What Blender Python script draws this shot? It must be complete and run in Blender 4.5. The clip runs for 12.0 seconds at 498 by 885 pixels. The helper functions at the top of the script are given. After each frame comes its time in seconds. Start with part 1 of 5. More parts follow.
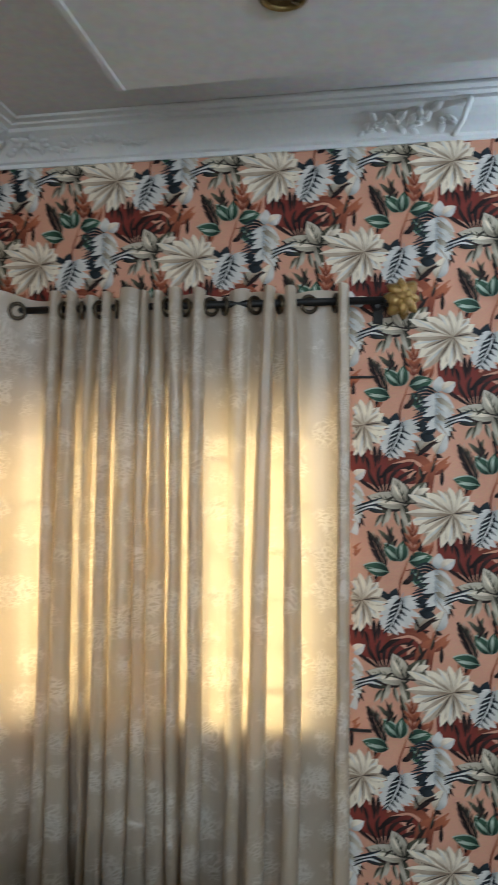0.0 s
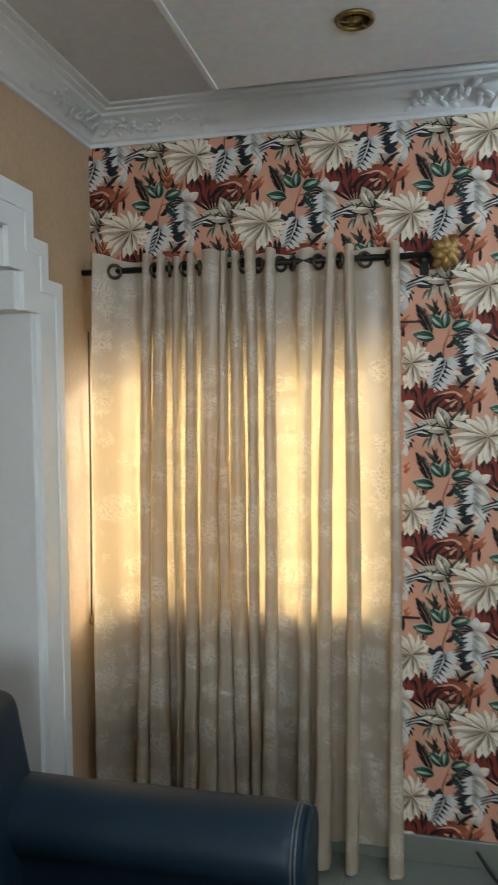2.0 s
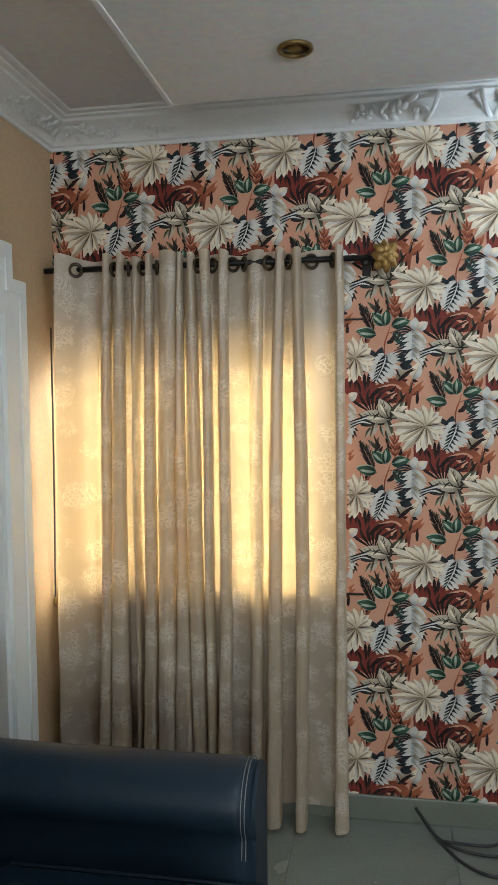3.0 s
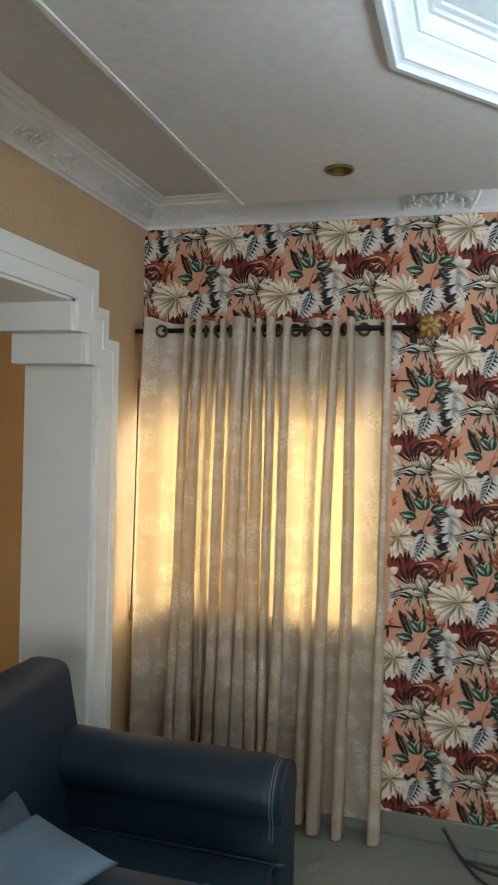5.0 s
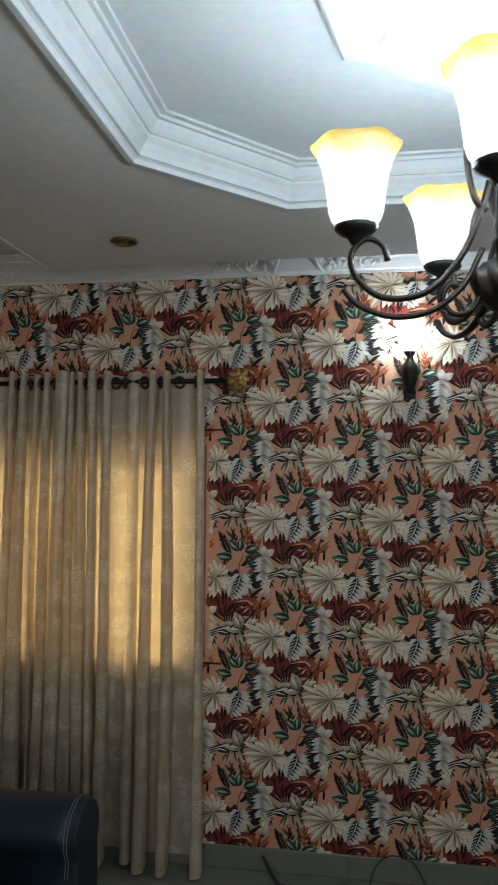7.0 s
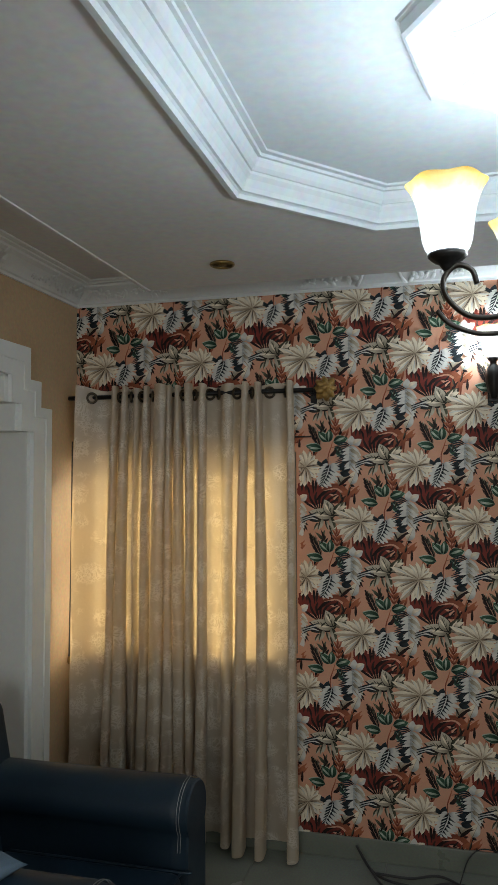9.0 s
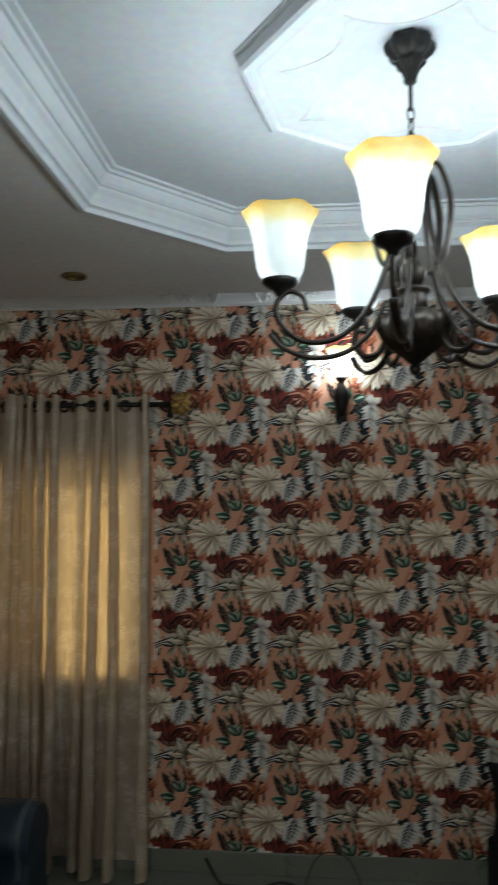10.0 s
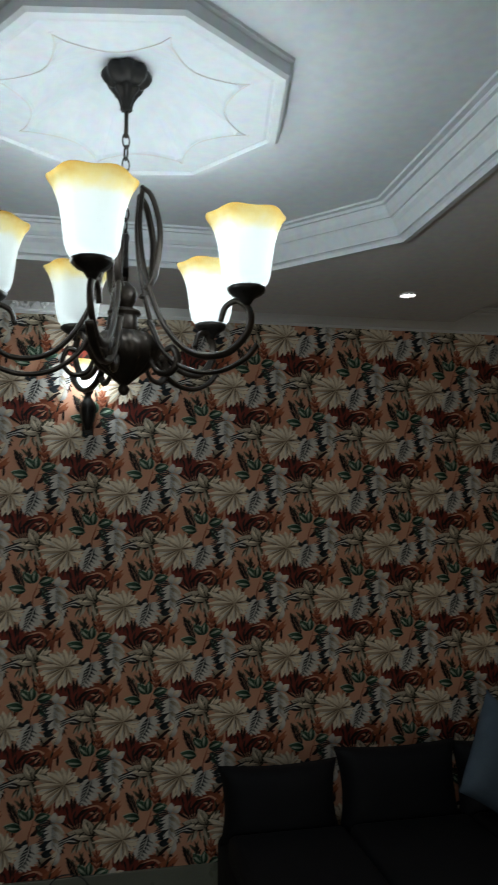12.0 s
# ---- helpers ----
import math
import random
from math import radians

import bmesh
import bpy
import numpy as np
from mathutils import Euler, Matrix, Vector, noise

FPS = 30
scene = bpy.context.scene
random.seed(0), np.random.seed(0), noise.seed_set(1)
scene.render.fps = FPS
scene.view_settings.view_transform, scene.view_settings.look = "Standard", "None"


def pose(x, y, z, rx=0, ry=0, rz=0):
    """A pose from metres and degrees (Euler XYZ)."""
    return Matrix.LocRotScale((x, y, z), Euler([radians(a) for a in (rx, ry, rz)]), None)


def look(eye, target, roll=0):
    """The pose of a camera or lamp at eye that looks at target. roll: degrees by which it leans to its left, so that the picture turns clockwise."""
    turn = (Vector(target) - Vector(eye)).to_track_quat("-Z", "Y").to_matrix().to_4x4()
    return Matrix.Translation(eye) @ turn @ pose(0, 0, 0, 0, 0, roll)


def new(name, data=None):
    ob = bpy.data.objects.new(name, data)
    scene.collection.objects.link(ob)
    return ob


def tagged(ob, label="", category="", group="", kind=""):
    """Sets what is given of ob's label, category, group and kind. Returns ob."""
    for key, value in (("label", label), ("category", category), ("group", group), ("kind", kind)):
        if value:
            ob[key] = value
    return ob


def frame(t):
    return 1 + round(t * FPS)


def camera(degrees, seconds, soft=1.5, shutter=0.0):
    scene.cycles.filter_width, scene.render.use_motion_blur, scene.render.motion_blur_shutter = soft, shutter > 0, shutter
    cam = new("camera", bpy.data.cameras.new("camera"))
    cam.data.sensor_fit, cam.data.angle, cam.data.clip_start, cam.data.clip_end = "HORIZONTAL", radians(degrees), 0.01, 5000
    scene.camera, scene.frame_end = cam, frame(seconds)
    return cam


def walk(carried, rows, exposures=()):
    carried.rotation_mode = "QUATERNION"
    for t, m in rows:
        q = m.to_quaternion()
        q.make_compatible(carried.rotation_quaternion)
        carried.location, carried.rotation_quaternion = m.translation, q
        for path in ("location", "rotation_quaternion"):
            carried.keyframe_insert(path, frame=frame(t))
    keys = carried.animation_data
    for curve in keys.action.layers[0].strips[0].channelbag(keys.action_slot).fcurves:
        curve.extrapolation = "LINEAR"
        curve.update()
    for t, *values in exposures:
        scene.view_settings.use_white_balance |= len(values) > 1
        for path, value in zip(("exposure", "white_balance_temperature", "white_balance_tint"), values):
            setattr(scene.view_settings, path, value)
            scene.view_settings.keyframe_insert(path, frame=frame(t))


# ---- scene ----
cam = camera(36.3, 12.0, shutter=0.5)
PATH = [
    (0, (0.043, 0.231, 1.735), (-0.314, 2.198, 1.772), 0.4),
    (0.3, (-0.004, 0.161, 1.716), (-0.433, 2.114, 1.757), 0.5),
    (0.5, (-0.03, 0.124, 1.71), (-0.495, 2.069, 1.745), -0.0),
    (1, (-0.106, -0.004, 1.707), (-0.617, 1.929, 1.709), -0.8),
    (1.5, (-0.08, -0.112, 1.704), (-0.59, 1.822, 1.662), -1.0),
    (2, (0.009, -0.223, 1.683), (-0.436, 1.724, 1.588), -0.6),
    (2.5, (0.046, -0.296, 1.694), (-0.331, 1.664, 1.567), -0.9),
    (2.7, (0.049, -0.334, 1.679), (-0.3, 1.631, 1.557), -1.2),
    (4.3, (0.22, -0.676, 1.72), (-0.175, 1.285, 1.702), 2.3),
    (4.5, (0.203, -0.703, 1.716), (-0.272, 1.24, 1.75), 0.6),
    (5, (0.286, -0.776, 1.742), (-0.286, 1.141, 1.713), 1.5),
    (5.5, (0.427, -0.819, 1.735), (-0.104, 1.108, 1.672), 2.2),
    (6, (0.489, -0.852, 1.736), (0.072, 1.104, 1.71), 0.6),
    (6.5, (0.591, -0.862, 1.758), (0.224, 1.104, 1.794), 0.2),
    (6.7, (0.644, -0.865, 1.769), (0.297, 1.103, 1.83), 0.3),
    (8.3, (0.719, -1.012, 1.773), (0.478, 0.97, 1.888), -0.1),
    (8.5, (0.69, -1.034, 1.769), (0.356, 0.934, 1.879), -0.3),
    (9, (0.652, -1.071, 1.764), (0.141, 0.86, 1.866), -0.3),
    (9.5, (0.672, -1.064, 1.764), (0.257, 0.889, 1.873), -0.2),
    (10, (0.721, -1.082, 1.771), (0.549, 0.906, 1.905), -0.1),
    (10.5, (0.762, -1.093, 1.78), (0.775, 0.901, 1.937), 0.1),
    (11, (0.787, -1.109, 1.78), (0.947, 0.878, 1.937), -0.2),
    (11.5, (0.831, -1.115, 1.781), (1.119, 0.859, 1.925), -0.0),
    (12, (0.852, -1.11, 1.785), (1.267, 0.839, 1.946), -0.2),
]
walk(cam, [(t, look(eye, target, roll)) for t, eye, target, roll in PATH],
    exposures=[(0, 1.2, 5800, 10), (1.5, 1.1, 5950, 10), (2.7, 1.15, 6250, 10), (4.3, 1.15, 6500, 10), (5.5, 1.1, 6550, 10), (6.2, 0.7, 6550, 10), (6.7, 0.35, 6600, 10), (8.3, -0.75, 6900, 10),
        (8.6, -0.4, 6850, 10), (9.0, 0.25, 6700, 10), (9.5, 0.2, 6700, 10), (10.0, -0.4, 6850, 10), (10.5, -1.0, 7000, 10), (11.0, -1.1, 7000, 10), (11.5, -1.05, 7000, 10), (12.0, -0.9, 7000, 10)])


# ---- light ----
world = bpy.data.worlds.new("sky")
scene.world = world
world.use_nodes = True
wn = world.node_tree
sky = wn.nodes.new("ShaderNodeTexSky")
sky.sky_type, sky.sun_disc = "NISHITA", False
sky.sun_elevation, sky.sun_rotation = radians(23), radians(23)
wn.links.new(sky.outputs["Color"], wn.nodes["Background"].inputs["Color"])
wn.nodes["Background"].inputs["Strength"].default_value = 0.12

sun = new("sun", bpy.data.lights.new("sun", "SUN"))
sun.data.energy, sun.data.angle, sun.data.color = 1.7, radians(9), (1.0, 0.86, 0.60)
sun.matrix_world = look((1.15, 5.7, 3.35), (-0.2, 2.5, 1.9))

day = new("window_daylight", bpy.data.lights.new("window_daylight", "AREA"))
day.data.shape, day.data.size, day.data.size_y = "RECTANGLE", 1.18, 0.98
day.data.energy, day.data.color = 5.4, (1.0, 0.87, 0.64)
day.matrix_world = look((-0.6655, 2.72, 1.415), (-0.6655, 0.0, 1.415))

# added fill, coloured as daylight, from an unseen opening behind the camera
rear_fill = new("rear_fill_light", bpy.data.lights.new("rear_fill_light", "AREA"))
rear_fill.data.shape, rear_fill.data.size, rear_fill.data.size_y = "RECTANGLE", 1.5, 1.2
rear_fill.data.energy, rear_fill.data.color = 22.5, (0.97, 1.0, 0.98)
rear_fill.matrix_world = look((0.5, -2.78, 1.5), (0.5, 0.0, 1.5))

BULB = (0.75, 0.885, 1.0)


def bulb(name, place, watts, radius=0.022):
    ob = new(name, bpy.data.lights.new(name, "POINT"))
    ob.data.energy, ob.data.shadow_soft_size, ob.data.color = watts, radius, BULB
    ob.location = place
    return ob


# ---- materials ----
def material(name, base, rough=0.6, metal=0.0, spec=0.5):
    m = bpy.data.materials.new(name)
    m.use_nodes = True
    b = m.node_tree.nodes["Principled BSDF"]
    b.inputs["Base Color"].default_value = (*base, 1)
    b.inputs["Roughness"].default_value = rough
    b.inputs["Metallic"].default_value = metal
    b.inputs["Specular IOR Level"].default_value = spec
    return m


def weathered(name, base, second, rough=0.6, metal=0.0, scale=6.0, fine=140.0, bump=0.08, spec=0.5, amount=0.55, lo=0.4, hi=0.7):
    """Base colour broken up by large soft stains and fine grain, with a fine relief."""
    m = material(name, base, rough, metal, spec)
    t = m.node_tree
    n, ln, b = t.nodes, t.links, t.nodes["Principled BSDF"]
    co = n.new("ShaderNodeTexCoord")
    big, small = n.new("ShaderNodeTexNoise"), n.new("ShaderNodeTexNoise")
    big.inputs["Scale"].default_value, big.inputs["Detail"].default_value = scale, 5
    small.inputs["Scale"].default_value, small.inputs["Detail"].default_value = fine, 4
    for s in (big, small):
        ln.new(co.outputs["Object"], s.inputs["Vector"])
    ramp = n.new("ShaderNodeMapRange")
    ramp.inputs["From Min"].default_value, ramp.inputs["From Max"].default_value = lo, hi
    ramp.inputs["To Max"].default_value = amount
    ln.new(big.outputs["Fac"], ramp.inputs["Value"])
    mix = n.new("ShaderNodeMix")
    mix.data_type = "RGBA"
    mix.inputs["A"].default_value, mix.inputs["B"].default_value = (*base, 1), (*second, 1)
    ln.new(ramp.outputs["Result"], mix.inputs["Factor"])
    grain = n.new("ShaderNodeMix")
    grain.data_type, grain.blend_type = "RGBA", "OVERLAY"
    grain.inputs["Factor"].default_value = 0.25
    ln.new(mix.outputs["Result"], grain.inputs["A"])
    ln.new(small.outputs["Color"], grain.inputs["B"])
    hue = n.new("ShaderNodeHueSaturation")
    hue.inputs["Saturation"].default_value = 0.95
    ln.new(grain.outputs["Result"], hue.inputs["Color"])
    ln.new(hue.outputs["Color"], b.inputs["Base Color"])
    rr = n.new("ShaderNodeMapRange")
    rr.inputs["To Min"].default_value, rr.inputs["To Max"].default_value = max(0.02, rough - 0.12), min(1, rough + 0.14)
    ln.new(big.outputs["Fac"], rr.inputs["Value"])
    ln.new(rr.outputs["Result"], b.inputs["Roughness"])
    bp = n.new("ShaderNodeBump")
    bp.inputs["Strength"].default_value, bp.inputs["Distance"].default_value = bump, 0.004
    ln.new(small.outputs["Fac"], bp.inputs["Height"])
    ln.new(bp.outputs["Normal"], b.inputs["Normal"])
    return m


def glass_shade(name):
    """Frosted glass, milky below and amber towards the rim."""
    m = bpy.data.materials.new(name)
    m.use_nodes = True
    t = m.node_tree
    n, ln = t.nodes, t.links
    n.remove(n["Principled BSDF"])
    out = n["Material Output"]
    co, sep = n.new("ShaderNodeTexCoord"), n.new("ShaderNodeSeparateXYZ")
    ln.new(co.outputs["Object"], sep.inputs["Vector"])
    cloud = n.new("ShaderNodeTexNoise")
    cloud.inputs["Scale"].default_value, cloud.inputs["Detail"].default_value = 38, 4
    ln.new(co.outputs["Object"], cloud.inputs["Vector"])
    add = n.new("ShaderNodeMath")
    add.operation = "MULTIPLY_ADD"
    add.inputs[1].default_value = 0.035
    ln.new(cloud.outputs["Fac"], add.inputs[0])
    ln.new(sep.outputs["Z"], add.inputs[2])
    ramp = n.new("ShaderNodeValToRGB")
    e = ramp.color_ramp.elements
    e[0].position, e[0].color = 0.114, (0.32, 0.335, 0.325, 1)
    e[1].position, e[1].color = 0.164, (0.33, 0.185, 0.03, 1)
    mid = ramp.color_ramp.elements.new(0.141)
    mid.color = (0.36, 0.30, 0.13, 1)
    ln.new(add.outputs["Value"], ramp.inputs["Fac"])
    dif, tra, gl = n.new("ShaderNodeBsdfDiffuse"), n.new("ShaderNodeBsdfTranslucent"), n.new("ShaderNodeBsdfGlossy")
    for s in (dif, tra):
        ln.new(ramp.outputs["Color"], s.inputs["Color"])
    gl.inputs["Roughness"].default_value = 0.25
    m1, m2 = n.new("ShaderNodeMixShader"), n.new("ShaderNodeMixShader")
    m1.inputs["Fac"].default_value, m2.inputs["Fac"].default_value = 0.6, 0.05
    ln.new(dif.outputs["BSDF"], m1.inputs[1])
    ln.new(tra.outputs["BSDF"], m1.inputs[2])
    ln.new(m1.outputs["Shader"], m2.inputs[1])
    ln.new(gl.outputs["BSDF"], m2.inputs[2])
    ln.new(m2.outputs["Shader"], out.inputs["Surface"])
    return m


def curtain_cloth(name):
    """Satin jacquard: beige ground, paler woven scrolls, lets warm light through."""
    m = bpy.data.materials.new(name)
    m.use_nodes = True
    t = m.node_tree
    n, ln = t.nodes, t.links
    b, out = n["Principled BSDF"], n["Material Output"]
    co = n.new("ShaderNodeTexCoord")
    warp = n.new("ShaderNodeTexNoise")
    warp.inputs["Scale"].default_value = 9
    ln.new(co.outputs["UV"], warp.inputs["Vector"])
    bend = n.new("ShaderNodeMix")
    bend.data_type = "VECTOR"
    bend.inputs["Factor"].default_value = 0.16
    ln.new(co.outputs["UV"], bend.inputs["A"])
    ln.new(warp.outputs["Color"], bend.inputs["B"])
    vor = n.new("ShaderNodeTexVoronoi")
    vor.feature = "DISTANCE_TO_EDGE"
    vor.inputs["Scale"].default_value = 84
    ln.new(bend.outputs["Result"], vor.inputs["Vector"])
    line = n.new("ShaderNodeMapRange")
    line.inputs["From Min"].default_value, line.inputs["From Max"].default_value = 0.02, 0.22
    line.inputs["To Min"].default_value, line.inputs["To Max"].default_value = 1.0, 0.0
    ln.new(vor.outputs["Distance"], line.inputs["Value"])
    # sprays of scrolls in staggered rows
    patch = n.new("ShaderNodeTexVoronoi")
    patch.inputs["Scale"].default_value, patch.inputs["Randomness"].default_value = 8.5, 0.55
    ln.new(co.outputs["UV"], patch.inputs["Vector"])
    fray = n.new("ShaderNodeTexNoise")
    fray.inputs["Scale"].default_value, fray.inputs["Detail"].default_value = 22, 3
    ln.new(co.outputs["UV"], fray.inputs["Vector"])
    ragged = n.new("ShaderNodeMath")
    ragged.operation = "MULTIPLY_ADD"
    ragged.inputs[1].default_value = 0.9
    ln.new(fray.outputs["Fac"], ragged.inputs[0])
    ln.new(patch.outputs["Distance"], ragged.inputs[2])
    sel = n.new("ShaderNodeMapRange")
    sel.inputs["From Min"].default_value, sel.inputs["From Max"].default_value = 0.96, 0.74
    ln.new(ragged.outputs["Value"], sel.inputs["Value"])
    both = n.new("ShaderNodeMath")
    both.operation = "MULTIPLY"
    ln.new(line.outputs["Result"], both.inputs[0])
    ln.new(sel.outputs["Result"], both.inputs[1])
    mix = n.new("ShaderNodeMix")
    mix.data_type = "RGBA"
    mix.inputs["A"].default_value, mix.inputs["B"].default_value = (0.49, 0.42, 0.32, 1), (0.86, 0.81, 0.71, 1)
    ln.new(both.outputs["Value"], mix.inputs["Factor"])
    ln.new(mix.outputs["Result"], b.inputs["Base Color"])
    rough = n.new("ShaderNodeMapRange")
    rough.inputs["To Min"].default_value, rough.inputs["To Max"].default_value = 0.36, 0.24
    ln.new(both.outputs["Value"], rough.inputs["Value"])
    ln.new(rough.outputs["Result"], b.inputs["Roughness"])
    b.inputs["Sheen Weight"].default_value = 0.1
    b.inputs["Specular IOR Level"].default_value = 1.0
    weave = n.new("ShaderNodeTexNoise")
    weave.inputs["Scale"].default_value, weave.inputs["Detail"].default_value = 60, 5
    ln.new(co.outputs["UV"], weave.inputs["Vector"])
    hs = n.new("ShaderNodeMath")
    hs.operation = "ADD"
    ln.new(weave.outputs["Fac"], hs.inputs[0])
    ln.new(both.outputs["Value"], hs.inputs[1])
    bp = n.new("ShaderNodeBump")
    bp.inputs["Strength"].default_value, bp.inputs["Distance"].default_value = 0.35, 0.004
    ln.new(hs.outputs["Value"], bp.inputs["Height"])
    ln.new(bp.outputs["Normal"], b.inputs["Normal"])
    tr = n.new("ShaderNodeBsdfTranslucent")
    tr.inputs["Color"].default_value = (0.90, 0.69, 0.37, 1)
    ms = n.new("ShaderNodeMixShader")
    ms.inputs["Fac"].default_value = 0.33
    ln.new(b.outputs["BSDF"], ms.inputs[1])
    ln.new(tr.outputs["BSDF"], ms.inputs[2])
    ln.new(ms.outputs["Shader"], out.inputs["Surface"])
    return m


def leather(name, base, second):
    m = weathered(name, base, second, rough=0.5, scale=5, fine=90, bump=0.05, amount=0.5, spec=0.35)
    return m


def pane_glass(name):
    m = material(name, (0.9, 0.9, 0.85), 0.15)
    m.node_tree.nodes["Principled BSDF"].inputs["Transmission Weight"].default_value = 1.0
    return m


M_TAN = weathered("tan_wall_paint", (0.50, 0.34, 0.19), (0.42, 0.28, 0.15), rough=0.6, scale=3, fine=60, bump=0.06)
M_WHITE = weathered("white_gloss_paint", (0.82, 0.84, 0.82), (0.74, 0.76, 0.74), rough=0.4, scale=3, fine=50, bump=0.05)
M_CEIL = weathered("ceiling_plaster_paint", (0.58, 0.57, 0.565), (0.51, 0.50, 0.49), rough=0.75, scale=1.6, fine=40, bump=0.05)
# tray and medallion white, with the cold bulb light's blue mixed into the colour
M_TRAY = weathered("tray_paint_bulb_tint", (0.58, 0.63, 0.66), (0.52, 0.57, 0.60), rough=0.7, scale=2.0, fine=40, bump=0.04)
M_CORNICE = weathered("plaster_moulding", (0.72, 0.74, 0.74), (0.60, 0.61, 0.60), rough=0.6, scale=5, fine=70, bump=0.08)
M_PLASTER = weathered("plain_plaster", (0.62, 0.42, 0.17), (0.55, 0.37, 0.15), rough=0.7, scale=2, fine=50)
M_TILE = weathered("floor_tile_glaze", (0.195, 0.215, 0.18), (0.15, 0.165, 0.14), rough=0.22, scale=5, fine=120, bump=0.02)
M_GROUT = weathered("grout", (0.20, 0.20, 0.18), (0.14, 0.14, 0.13), rough=0.9)
M_SKIRT = weathered("skirting_tile", (0.165, 0.18, 0.14), (0.12, 0.13, 0.105), rough=0.3, scale=6, fine=110, bump=0.03)
M_NAVY = leather("navy_leather", (0.007, 0.021, 0.036), (0.012, 0.029, 0.047))
M_BLACKL = weathered("black_leather", (0.004, 0.005, 0.007), (0.007, 0.008, 0.010), rough=0.7, scale=5, fine=90, bump=0.05, spec=0.2)
M_THREAD = weathered("stitch_thread", (0.24, 0.25, 0.25), (0.18, 0.19, 0.19), rough=0.8)
M_PILLOW = weathered("grey_blue_pillow_cloth", (0.06, 0.10, 0.145), (0.045, 0.075, 0.105), rough=0.85, scale=12, fine=220, bump=0.2)
M_PALE = weathered("pale_cushion_cloth", (0.10, 0.16, 0.22), (0.075, 0.125, 0.17), rough=0.85, scale=12, fine=220, bump=0.2)
M_BRONZE = weathered("oil_rubbed_bronze", (0.020, 0.016, 0.013), (0.055, 0.042, 0.031), rough=0.32, metal=0.55, scale=30, fine=200, bump=0.1)
M_IRON = weathered("black_iron", (0.015, 0.014, 0.013), (0.03, 0.026, 0.022), rough=0.45, metal=0.6, scale=25, fine=200)
M_GOLD = weathered("aged_gold", (0.36, 0.21, 0.045), (0.20, 0.105, 0.02), rough=0.38, metal=0.35, scale=40, fine=160, bump=0.15)
M_DARKGOLD = weathered("dulled_gold", (0.20, 0.13, 0.035), (0.07, 0.045, 0.018), rough=0.3, metal=0.75, scale=60, fine=160, bump=0.15)
M_EYELET = weathered("antique_brass_eyelet", (0.10, 0.075, 0.045), (0.05, 0.04, 0.03), rough=0.35, metal=0.85, scale=40)
M_CABLE = weathered("black_cable_rubber", (0.02, 0.02, 0.021), (0.035, 0.035, 0.034), rough=0.55, scale=20)
M_FRAME = weathered("window_frame_metal", (0.22, 0.20, 0.17), (0.15, 0.13, 0.11), rough=0.5, metal=0.3)
M_PANE = pane_glass("louvre_glass")
M_SHADE = glass_shade("amber_rimmed_glass")
M_CURTAIN = curtain_cloth("jacquard_curtain_cloth")
M_SOIL = weathered("outside_ground", (0.20, 0.16, 0.11), (0.14, 0.11, 0.08), rough=0.95, scale=0.6)


